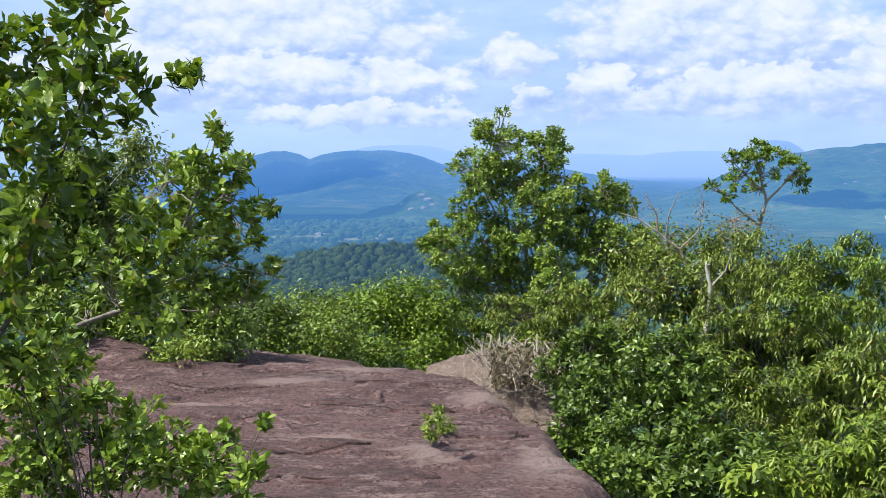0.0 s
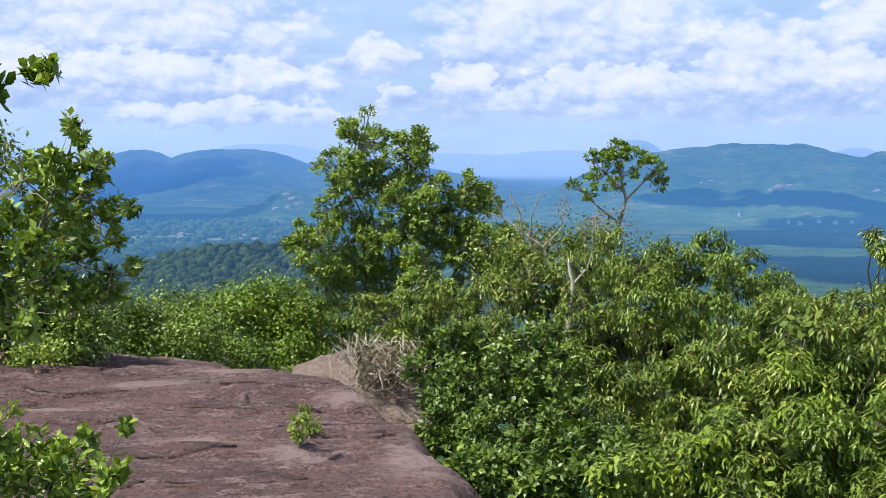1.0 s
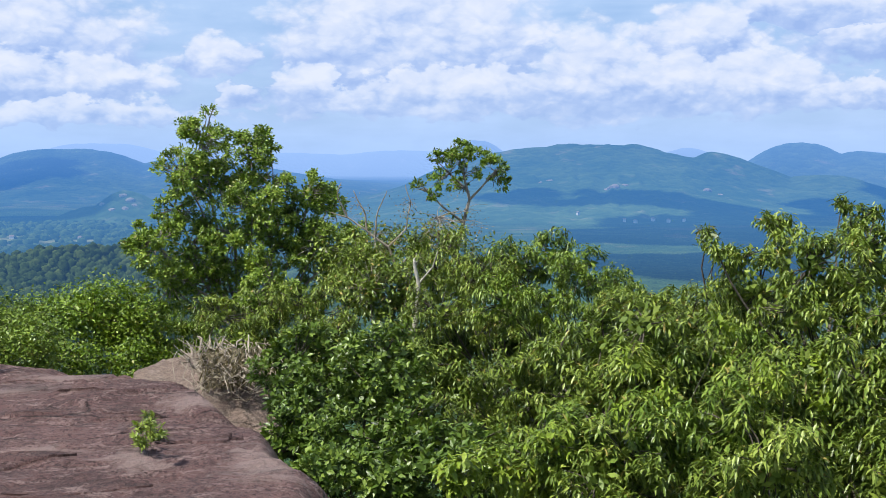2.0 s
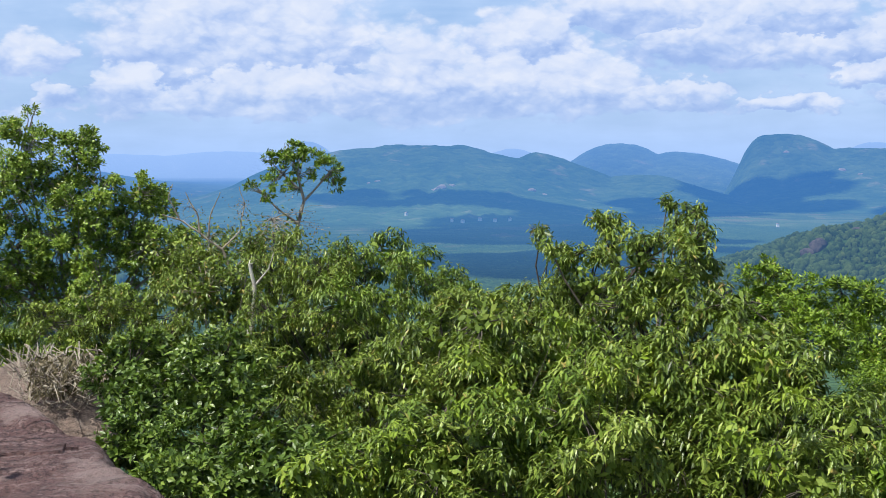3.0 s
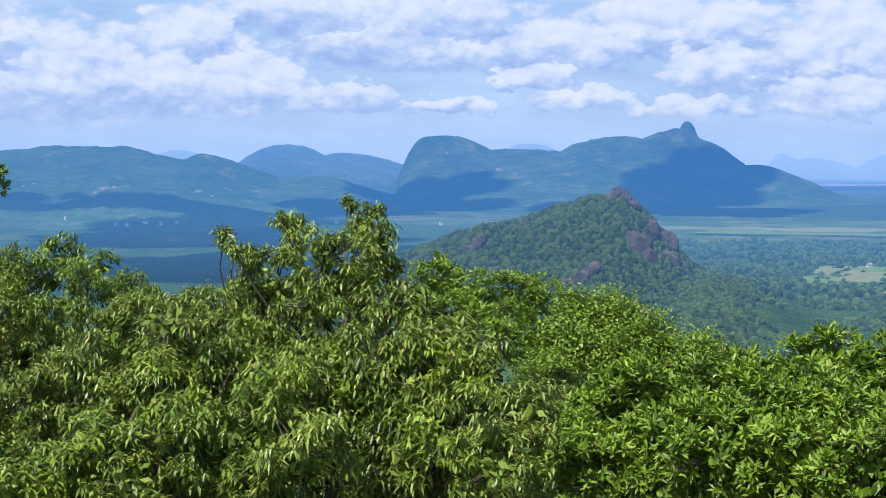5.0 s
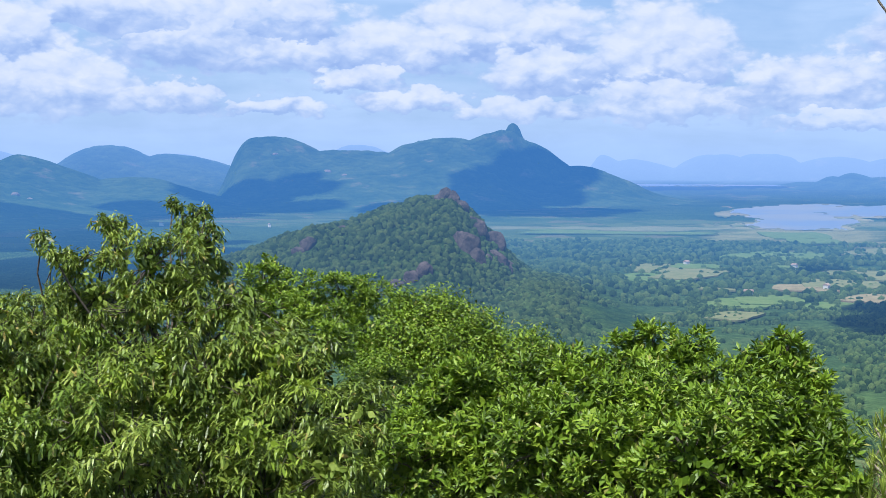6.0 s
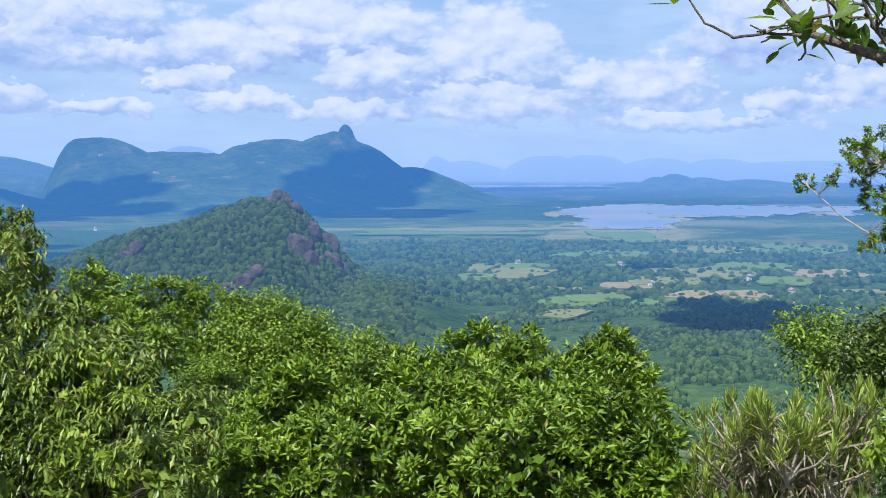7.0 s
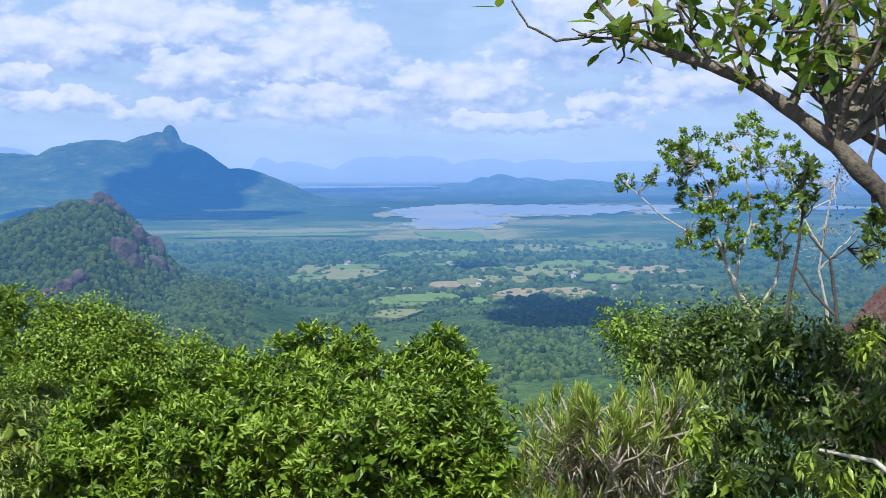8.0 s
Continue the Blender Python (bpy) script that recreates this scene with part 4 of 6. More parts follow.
scatter_woods("woods", "scattered trees among fields across the valley", M_CROWN, -13, 7, 1150, 2300, 6000, 9.0, 0.7, 5, skip=glades)
scatter_woods("woods", "dark woods on the low ridge below the summit", M_CROWN_DARK, -14, 8, 720, 1010, 9000, 4.6, 0.9, 4, clear=False, onto=low_ridge)


# ---- lakes ----
def make_lake(name, az0, az1, r0, r1, level, label, seed, shore, haze):
    mat, g = material(name + "_water")
    where = g.n("ShaderNodeNewGeometry").outputs["Position"]
    ripple = g.n("ShaderNodeBump", Height=g.noise(where, 0.2, 3.0), Strength=0.15, Distance=0.5)
    silt = g.ramp(g.noise(where, 0.004, 5.0, 0.6, 0.5), [(0.42, (0.06, 0.09, 0.15)), (0.60, (0.105, 0.11, 0.125))])
    skin = g.n("ShaderNodeBsdfPrincipled", Base_Color=silt, Roughness=0.4, Normal=ripple.outputs[0])
    skin.inputs["IOR"].default_value = 1.33
    skin.inputs["Specular IOR Level"].default_value = 0.14
    # haze painted on the water as an even blue glow
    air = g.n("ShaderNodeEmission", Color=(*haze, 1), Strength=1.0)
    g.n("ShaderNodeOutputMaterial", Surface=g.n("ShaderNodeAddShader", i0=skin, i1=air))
    n, m = 380, 96
    a, q = np.meshgrid(np.linspace(az0, az1, n), np.linspace(r0, r1, m))
    inside = shore(a - 0.24, q) + 0.62 * fractal(seed, a * 0.8, q / 170, 6, 0.62)
    wide = fractal(seed + 5, a * 0.5, q / 260, 5, 0.6)
    for title, deep, bed, paint, text in ((name, level, inside > 0, mat, label),
                                          (name.replace("water", "ground"), level - 0.35, inside > -0.22 - 0.45 * np.maximum(wide, -0.3), M_MARSH, "muddy olive marsh along the shore of a lake")):
        v = np.stack([q * np.sin(np.radians(a)), q * np.cos(np.radians(a)), np.full_like(a, deep)], -1).reshape(-1, 3)
        f = grid_faces(m, n)
        f = f[bed.reshape(-1)[f].all(1)]
        tagged(new(title, raw_mesh(title, v, f, paint)), text, "lake" if deep == level else "marsh", kind="structure")


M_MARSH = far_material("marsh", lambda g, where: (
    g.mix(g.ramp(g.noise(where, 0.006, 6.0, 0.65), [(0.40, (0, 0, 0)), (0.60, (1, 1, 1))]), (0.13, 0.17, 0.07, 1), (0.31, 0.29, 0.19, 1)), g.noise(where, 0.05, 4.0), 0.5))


def main_lake(a, q):
    body = 1 - ((a - 61.0) / 2.7) ** 2 - ((q - 2780) / 600) ** 2
    arm = 1 - ((a - 65.2) / 6.0) ** 2 - ((q - 3120) / 360) ** 2
    east = 1 - ((a - 74) / 7.0) ** 2 - ((q - 3350) / 150) ** 2
    return np.maximum(np.maximum(body, arm), east) * 1.2 - 0.1


def far_lake(a, q):
    one = 1 - ((a - 57.0) / 5.0) ** 2 - ((q - 4310) / 170) ** 2
    two = 1 - ((a - 54.5) / 3.0) ** 2 - ((q - 4130) / 90) ** 2
    return np.maximum(one, two) * 1.1 - 0.3


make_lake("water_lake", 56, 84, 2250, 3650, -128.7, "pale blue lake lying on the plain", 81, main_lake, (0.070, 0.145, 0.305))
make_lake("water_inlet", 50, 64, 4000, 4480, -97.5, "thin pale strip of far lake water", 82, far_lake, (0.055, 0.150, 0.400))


# ---- the rock underfoot ----
ROCK_C, ROCK_R = (-4.6, 3.9), (5.8, 6.6)


def rock_height(x, y):
    rho = (np.abs((x - ROCK_C[0]) / ROCK_R[0]) ** 5.0 + np.abs((y - ROCK_C[1]) / ROCK_R[1]) ** 5.0) ** (1 / 5.0)
    rho = rho + 0.02 * fractal(41, x * 0.9, y * 0.9, 4)
    z = -0.03 - 30.0 * np.maximum(rho - 0.90, 0) ** 1.45
    z = z + 0.03 * fractal(42, x * 0.35, y * 0.35, 4) - 0.004 * np.maximum(y - 6, 0) ** 1.5
    # flat scaling layers with torn edges
    layer = fractal(43, x * 0.5 + 3, y * 1.3, 6, 0.6)
    z = z + 0.036 * np.floor(layer * 2.4) / 2.4 + 0.017 * fractal(44, x * 3, y * 5, 4, 0.6)
    crack = np.abs(fractal(45, x * 0.6, y * 1.5 + 7, 4, 0.5))
    z = z - 0.07 * np.maximum(0.05 - crack, 0) / 0.05 * smooth(0.1, 0.5, fractal(46, x * 0.5, y * 0.5, 2))
    # deep scar on the falling side
    along = (x - 0.46) * 0.64 - (y - 7.5) * 0.77
    across = (x - 0.46) * 0.77 + (y - 7.5) * 0.64 + 0.05 * fractal(47, x * 5, y * 5, 3)
    z = z - 0.26 * np.exp(-(across / 0.07) ** 2) * np.exp(-(along / 0.50) ** 4)
    return z


def make_rock():
    xs = np.concatenate([np.arange(-10.5, -5, 0.14), np.arange(-5, 1.6, 0.040)])
    ys = np.concatenate([np.arange(-3.4, 4.4, 0.16), np.arange(4.4, 11.2, 0.040)])
    x, y = np.meshgrid(xs, ys)
    v = np.stack([x, y, np.maximum(rock_height(x, y), -2.6)], -1).reshape(-1, 3)
    me = raw_mesh("rock_outcrop", v, grid_faces(len(ys), len(xs)), M_ROCK, True)
    slab = tagged(new("rock_outcrop", me), "broad weathered purple-brown rock slab with pale worn streaks", "rock")
    # thin flakes of rock peeling off the slab, with torn edges
    rng = np.random.default_rng(77)
    for cx, cy, w, d in ((-0.7, 9.3, 0.5, 0.2), (-1.5, 8.9, 0.7, 0.22), (0.05, 8.6, 0.45, 0.16), (-0.45, 7.9, 0.5, 0.14), (0.2, 7.7, 0.28, 0.10), (-1.7, 7.6, 0.6, 0.16), (-0.9, 6.7, 0.4, 0.12),
                         (-1.5, 6.5, 0.42, 0.13), (-0.35, 6.0, 0.36, 0.11), (0.25, 6.9, 0.24, 0.12), (-1.1, 6.0, 0.3, 0.1), (-2.3, 8.4, 0.6, 0.2), (0.3, 9.2, 0.3, 0.14), (-2.6, 9.6, 0.7, 0.25)):
        n = 22
        a = np.arange(n) * 2 * math.pi / n
        q = 1 + 0.42 * fractal(int(rng.integers(900)), np.cos(a) * 1.6 + 5, np.sin(a) * 1.6 + 5, 4, 0.65)
        px, py = cx + np.cos(a) * w * q, cy + np.sin(a) * d * q
        lift = rng.uniform(0.007, 0.018)
        top = np.stack([px, py, rock_height(px, py) + lift], 1)
        mid = np.array([[cx, cy, float(rock_height(np.array(cx), np.array(cy))) + lift * 1.15]])
        low = np.stack([px + 0.008 * np.cos(a), py + 0.008 * np.sin(a), top[:, 2] - lift - 0.03], 1)
        f = [(k, (k + 1) % n, n) for k in range(n)] + [(n + 1 + k, n + 1 + (k + 1) % n, (k + 1) % n) for k in range(n)] + [(n + 1 + k, (k + 1) % n, k) for k in range(n)]
        part("flake", raw_mesh("flake", np.concatenate([top, mid, low]), f, M_ROCK), slab)
    crag("boulder", ring(2.6, 10.7, -0.66), (1.75, 0.75, 0.42), M_PALE_ROCK, "low pale pinkish boulder behind the rock slab", 5, 1.0, 4)
    crag("boulder", ring(-8.5, 11.2, -0.66), (1.5, 0.8, 0.5), M_ROCK, "cracked dark rock ledge at the edge of the slab", 6, 1.0, 4)
    crag("boulder", ring(-13.6, 11.2, -0.55), (1.2, 0.9, 0.46), M_ROCK, "cracked dark rock ledge at the edge of the slab", 8, 1.0, 4)
    crag("boulder", ring(-17.5, 10.2, -0.35), (1.0, 0.9, 0.44), M_ROCK, "cracked dark rock ledge at the edge of the slab", 9, 1.0, 4)
    crag("boulder", ring(84.3, 15.0, -1.10), (2.0, 1.9, 2.1), M_RED_ROCK, "large rounded reddish boulder beyond the shrubs", 12, 1.0, 4)


make_rock()


# ---- plants ----
def crown(r, rows, deep=0.8, seed=0, lean=0.0):
    """Lobes of a crown r metres off: heading, height of view, radius (degrees); lower ones lean out to the viewer."""
    rng = np.random.default_rng(seed + int(r * 10))
    out = []
    top = max(el for az, el, rad in rows)
    for az, el, rad in rows:
        rr = r * (1 - lean * (top - el)) + rng.uniform(-0.5, 0.5) * deep
        s = radians(rad) * rr
        out.append((sight(az, el, rr), np.array((s, s, s)) * rng.uniform(0.9, 1.1, 3)))
    return out


def foot(az, r):
    return ring(az, r, float(land(bearing(az), r)) - 0.05)


def path_of(r, rows):
    return [sight(az, el, r + dr) for az, el, dr in rows]


def branch(thing, line, r0, r1, bark, rng, name="limb", sides=7, wild=0.05):
    """A crooked limb through the given places, as a part of a plant."""
    pts = []
    for a, b in zip(line[:-1], line[1:]):
        seg = bent(rng, a, b, 5, wild)
        pts.append(seg[:-1])
    pts = np.concatenate(pts + [np.asarray(line[-1])[None]])
    rad = np.linspace(r0, r1, len(pts)) * (1 + 0.1 * np.sin(np.arange(len(pts)) * 1.9))
    v, f = tube(pts - np.array(thing.location), rad, sides)
    part(name, raw_mesh(name, v, f, bark, True), thing)
    return pts


def bush(name, r, rows, base_az, habit, leaf, size, per_m2, label, seed, bark=None, deep=0.8, lean=0.024, **more):
    return plant(name, foot(base_az, r), crown(r, rows, deep, seed, lean), habit, leaf, size * (0.66 if habit == "droop" else 0.75), per_m2 * (1.9 if habit == "droop" else 1.75), bark or M_DARK_BARK, label, seed=seed, **more)


# behind the rock
bush("shrub", 13.0, [(-8.3, -8.0, 1.19), (-7.0, -7.9, 1.06), (-6.0, -7.6, 1.01), (-4.9, -8.4, 0.93), (-8.7, -7.6, 0.79), (-7.5, -8.6, 1.06), (-5.4, -8.7, 1.06), (-8.3, -9.3, 0.93), (-6.5, -9.4, 1.01), (-4.9, -9.5, 0.93)], -7.0, "small", "fresh", 0.075, 121, "low bright green shrub behind the rock slab", 101, trunk=0.03)
bush("shrub", 14.0, [(-2.5, -7.4, 1.32), (-3.6, -7.6, 1.19), (-1.4, -7.1, 1.19), (-2.2, -8.4, 1.32), (-0.6, -7.6, 1.06), (-3.8, -8.7, 0.93), (-0.4, -8.7, 1.06), (-3.3, -9.6, 1.06), (-1.7, -9.6, 1.06), (-0.1, -9.8, 1.06)], -2.2, "small", "bright", 0.075, 128, "rounded light green shrub behind the rock slab", 102, trunk=0.03)
bush("shrub", 14.5, [(0.4, -7.6, 1.19), (1.5, -8.4, 1.19), (2.3, -8.2, 1.19), (0.2, -8.7, 1.19), (1.0, -9.7, 1.19), (2.6, -9.5, 1.19), (3.9, -9.2, 1.06)], 0.8, "droop", "lime", 0.085, 108, "olive green shrub at the end of the rock", 103, trunk=0.03)
bush("shrub", 13.6, [(-6.1, -7.2, 0.58), (-6.5, -7.6, 0.66), (-5.4, -7.9, 0.66)], -5.8, "small", "dark", 0.08, 121, "small dark green shrub among lighter ones", 104, trunk=0.02)
# tall tree in the middle
bush("tree", 14.0, [(2.5, 0.6, 1.27), (1.7, -1.2, 1.19), (3.2, -1.4, 1.54), (4.7, -0.2, 1.32), (5.7, -1.7, 1.19), (7.3, -1.9, 0.95), (8.3, -2.3, 0.85), (0.4, -4.2, 1.19), (-0.3, -3.9, 0.64), (1.8, -4.5, 1.46), (3.9, -3.9, 1.64), (5.7, -4.2, 1.64), (7.8, -4.2, 1.46), (1.0, -6.1, 1.19), (3.1, -6.3, 1.64), (5.7, -6.3, 1.64), (8.1, -6.0, 1.38), (1.3, -2.6, 0.90), (6.8, -3.2, 1.32), (8.8, -3.9, 1.06), (9.4, -5.2, 1.19), (4.7, -2.6, 1.32)], 4.5,
     "oval", "lime", 0.066, 185, "tall leafy green tree with two rounded tops", 110, category="tree", trunk=0.09, bark=M_BARK, twigs=0.16, lean=0.008)
bush("shrub", 12.4, [(3.1, -7.6, 1.32), (5.2, -7.6, 1.46), (7.3, -7.3, 1.59), (9.4, -6.8, 1.59), (9.6, -5.2, 1.06), (11.5, -7.0, 1.59), (3.9, -8.7, 0.93), (8.4, -8.6, 1.32), (10.7, -5.4, 0.93)], 8.0, "droop", "olive", 0.082, 118, "olive green shrub with hanging narrow leaves", 111, trunk=0.05, stems=3, twigs=0.25)
bush("shrub", 11.6, [(13.2, -5.9, 1.32), (14.7, -6.4, 1.46), (16.0, -5.8, 1.32), (13.5, -7.7, 1.59), (16.0, -7.8, 1.72), (17.7, -6.5, 1.46), (12.4, -4.4, 0.74), (14.2, -4.1, 0.79)], 15.0, "droop", "olive", 0.082, 111, "olive green shrub with grey bare twigs", 112, trunk=0.05, stems=3, twigs=0.3)
bush("shrub", 11.0, [(18.8, -4.7, 1.27), (17.2, -5.2, 1.19), (20.3, -5.5, 1.32), (21.7, -6.1, 1.06), (19.3, -7.0, 1.64), (22.7, -6.7, 0.85), (16.7, -7.0, 1.32), (21.4, -7.6, 1.32)], 19.0, "droop", "fresh", 0.085, 126, "dense green shrub on the slope", 113, trunk=0.05, stems=2)
# below the rock
bush("shrub", 8.6, [(6.6, -9.8, 1.64), (8.7, -9.9, 1.85), (10.7, -9.6, 1.64), (5.8, -11.3, 1.01), (8.2, -11.6, 1.85), (10.2, -11.1, 1.59), (11.8, -10.8, 1.06)], 8.0, "oval", "deep", 0.082, 135, "deep green shrub with narrow glossy leaves", 120, trunk=0.04, stems=2)
bush("shrub", 7.9, [(6.6, -13.3, 1.32), (8.4, -13.5, 1.72), (7.7, -15.1, 1.85), (9.8, -15.0, 1.72), (10.8, -13.7, 1.06), (6.9, -15.8, 1.59)], 7.5, "oval", "deep", 0.080, 141, "deep green shrub beside the rock slab", 121, trunk=0.04, stems=2)
bush("shrub", 7.4, [(17.6, -13.8, 1.32), (16.0, -14.5, 1.11), (19.2, -13.5, 1.01), (17.1, -15.3, 1.46), (14.4, -15.1, 1.06), (18.9, -15.3, 1.32)], 17.0, "droop", "yellow", 0.095, 121, "light yellow-green shrub with hanging leaves", 122, trunk=0.02, single=200)
bush("shrub", 8.7, [(21.4, -8.9, 1.85), (23.5, -7.9, 1.54), (25.4, -8.0, 1.59), (20.8, -11.3, 1.91), (23.5, -11.0, 2.25), (26.2, -10.0, 1.99), (22.7, -13.9, 2.25), (25.6, -13.9, 2.52), (21.3, -15.1, 1.85), (19.2, -9.9, 1.19)], 23.0, "droop", "olive", 0.10, 110, "large olive green shrub with hanging narrow leaves", 123, trunk=0.05, stems=3, twigs=0.16)
bush("tree", 9.6, [(32.8, -3.6, 0.85), (33.6, -4.1, 1.06), (32.3, -2.3, 0.53), (33.2, -2.8, 0.53), (33.8, -2.6, 0.37), (29.5, -3.1, 0.64), (29.1, -3.0, 0.48), (29.9, -4.4, 1.19), (27.8, -4.8, 0.95), (26.3, -3.7, 0.53), (26.8, -4.4, 0.58), (31.2, -5.0, 1.46), (32.5, -5.6, 1.64), (34.2, -5.6, 1.06), (28.8, -6.2, 1.64), (31.0, -7.1, 2.12), (33.3, -7.6, 1.99), (35.4, -6.7, 1.19)], 31.0,
     "droop", "olive", 0.095, 118, "tall olive green shrub with upright bare-based shoots", 124, category="tree", trunk=0.06, stems=3, twigs=0.22)
bush("shrub", 8.4, [(28.3, -11.3, 1.91), (31.0, -10.2, 2.12), (33.6, -10.2, 2.12), (36.2, -8.8, 1.91), (36.0, -11.1, 2.38), (29.7, -13.9, 2.44), (33.1, -13.8, 2.65), (36.3, -14.2, 2.65), (27.8, -15.4, 1.85)], 31.0, "droop", "olive", 0.105, 108, "spreading olive green shrub with hanging narrow leaves", 125, trunk=0.05, stems=3, twigs=0.14)
bush("shrub", 8.6, [(36.4, -9.8, 1.85), (38.6, -10.1, 1.64), (35.1, -11.4, 2.12), (38.0, -12.5, 2.25), (35.9, -14.5, 2.52), (39.6, -14.5, 2.25), (41.0, -12.2, 1.91), (32.7, -9.8, 1.32), (33.2, -12.6, 2.12), (37.5, -8.3, 1.06)], 37.5, "droop", "olive", 0.105, 108, "olive green shrub mixed with dry brown leaves", 126, trunk=0.05, stems=3, twigs=0.14)
bush("shrub", 7.6, [(31.2, -9.7, 1.19), (29.9, -10.2, 0.93), (32.0, -11.0, 0.93)], 31.0, "droop", "yellow", 0.10, 81, "yellow-green leafy shoots among olive shrubs", 127, trunk=0.02)
bush("shrub", 9.6, [(12.9, -10.0, 1.59), (15.1, -11.3, 1.85), (17.2, -10.2, 1.59), (12.9, -12.4, 1.59), (15.6, -13.6, 1.59), (18.2, -11.7, 1.59), (19.5, -9.6, 1.59), (11.8, -8.7, 1.19)], 14.0, "droop", "olive", 0.095, 95, "green shrub in a hollow of the slope", 128, trunk=0.04, stems=2)
bush("shrub", 8.2, [(18.3, -14.3, 1.59), (20.9, -13.2, 1.85), (23.4, -12.5, 2.12), (22.2, -15.1, 2.12), (25.5, -13.9, 2.38), (27.9, -12.2, 2.12), (28.5, -14.6, 2.38), (24.7, -10.4, 1.85), (27.4, -9.8, 1.85)], 22.0, "droop", "fresh", 0.10, 95, "green shrub with hanging leaves on the slope", 129, trunk=0.04, stems=3)
bush("shrub", 7.7, [(11.8, -12.9, 1.32), (13.4, -13.8, 1.38), (12.4, -14.9, 1.59), (14.4, -15.0, 1.38), (11.1, -15.7, 1.32), (15.6, -13.4, 1.06)], 12.5, "oval", "deep", 0.09, 120, "dark green shrub in the hollow beside the rock", 136, trunk=0.03)
# added filler shrub: its dark leaf colour stands in for deep shade
bush("shrub", 12.6, [(5.4, -9.8, 1.85), (7.6, -9.0, 1.59), (9.5, -10.8, 2.12), (11.9, -9.8, 2.12), (14.5, -9.0, 1.85), (17.2, -8.6, 1.85), (7.6, -13.4, 2.38), (11.6, -13.4, 2.38), (15.6, -12.8, 2.38), (19.5, -9.9, 2.12), (22.1, -9.0, 1.85)], 14.0, "droop", "dark", 0.17, 42, "added undergrowth with dark leaves for the shade between shrubs", 137, trunk=0.05, stems=3)
bush("shrub", 10.4, [(22.6, -7.1, 1.11), (24.1, -7.3, 1.19), (25.8, -7.6, 1.32), (27.1, -8.0, 1.46), (24.6, -8.9, 1.59), (23.3, -8.4, 1.32), (28.2, -7.2, 1.27), (21.5, -7.0, 0.95), (26.4, -9.3, 1.59)], 21.5, "droop", "olive", 0.086, 115, "olive green shrub filling the slope", 138, trunk=0.04, stems=2)
bush("shrub", 12.9, [(9.2, -4.8, 1.06), (10.8, -4.5, 0.95), (12.4, -4.8, 1.06), (13.9, -4.3, 0.90), (10.2, -6.4, 1.32), (12.4, -6.3, 1.32), (14.5, -5.8, 1.19), (15.8, -5.5, 0.95), (17.1, -5.5, 0.90)], 10.8, "small", "olive", 0.085, 62, "thin brownish shrub full of bare twigs", 139, bark=M_TWIG, trunk=0.04, stems=3, twigs=0.8)
bush("shrub", 7.5, [(37.0, -9.5, 1.06), (38.5, -10.8, 0.95), (35.7, -12.7, 1.06), (37.6, -13.6, 0.95)], 33.0, "droop", "yellow", 0.095, 78, "yellow-green leafy shoots among olive shrubs", 144, trunk=0.02)
bush("shrub", 7.9, [(23.0, -9.7, 0.90), (24.6, -11.3, 0.90), (27.2, -7.9, 0.69), (22.4, -11.8, 0.74)], 22.5, "droop", "yellow", 0.095, 70, "yellow-green leafy shoots among olive shrubs", 145, trunk=0.02)
bush("shrub", 10.8, [(27.8, -7.9, 1.27), (29.4, -8.5, 1.46), (31.0, -9.4, 1.59), (27.3, -9.5, 1.46), (27.0, -6.8, 0.90), (25.7, -6.8, 0.90), (24.8, -7.6, 1.06)], 27.0, "droop", "olive", 0.086, 115, "olive green shrub behind the taller shoots", 146, trunk=0.04, stems=2)
# bright canopy on the slope to the right
bush("shrub", 15.0, [(36.5, -6.3, 1.19), (38.3, -6.5, 1.19), (40.2, -6.7, 1.06), (41.5, -6.6, 0.85), (37.2, -8.0, 1.46), (39.6, -8.3, 1.46), (35.7, -7.5, 1.06)], 37.5, "rosette", "bright", 0.11, 94, "dense bright green shrub on the slope", 130, trunk=0.05, stems=2, sprays=34)
bush("shrub", 18.0, [(42.8, -7.7, 0.95), (44.7, -7.7, 1.06), (46.3, -8.4, 1.01), (43.4, -9.3, 1.59), (45.5, -9.7, 1.38), (47.9, -9.8, 1.19), (41.2, -8.8, 1.32), (48.9, -9.5, 0.93), (42.3, -11.2, 1.59)], 43.0, "small", "bright", 0.10, 148, "rounded bright green tree canopy", 131, trunk=0.06, stems=2, sprays=34)
bush("shrub", 10.6, [(46.6, -12.0, 2.12), (44.2, -12.2, 1.85), (43.4, -14.5, 2.25), (46.6, -14.7, 2.25), (45.5, -10.9, 1.19), (41.8, -13.5, 1.32)], 45.0, "rosette", "bright", 0.125, 101, "leafy bright green shrub with upright leaf whorls", 132, trunk=0.05, stems=2, sprays=34)
bush("shrub", 11.0, [(54.7, -9.0, 1.01), (56.6, -9.0, 0.95), (53.1, -9.8, 1.19), (51.0, -10.0, 1.19), (55.2, -10.8, 1.91), (52.0, -11.3, 1.91), (57.4, -10.8, 1.46), (49.4, -10.8, 1.32), (55.0, -12.9, 2.25), (51.5, -13.7, 2.25), (57.9, -13.4, 1.72), (49.1, -13.4, 1.91), (55.3, -15.2, 1.99), (47.8, -12.1, 1.59)], 53.0,
     "rosette", "bright", 0.125, 97, "leafy bright green shrub with upright leaf whorls", 133, trunk=0.06, stems=3, sprays=34)
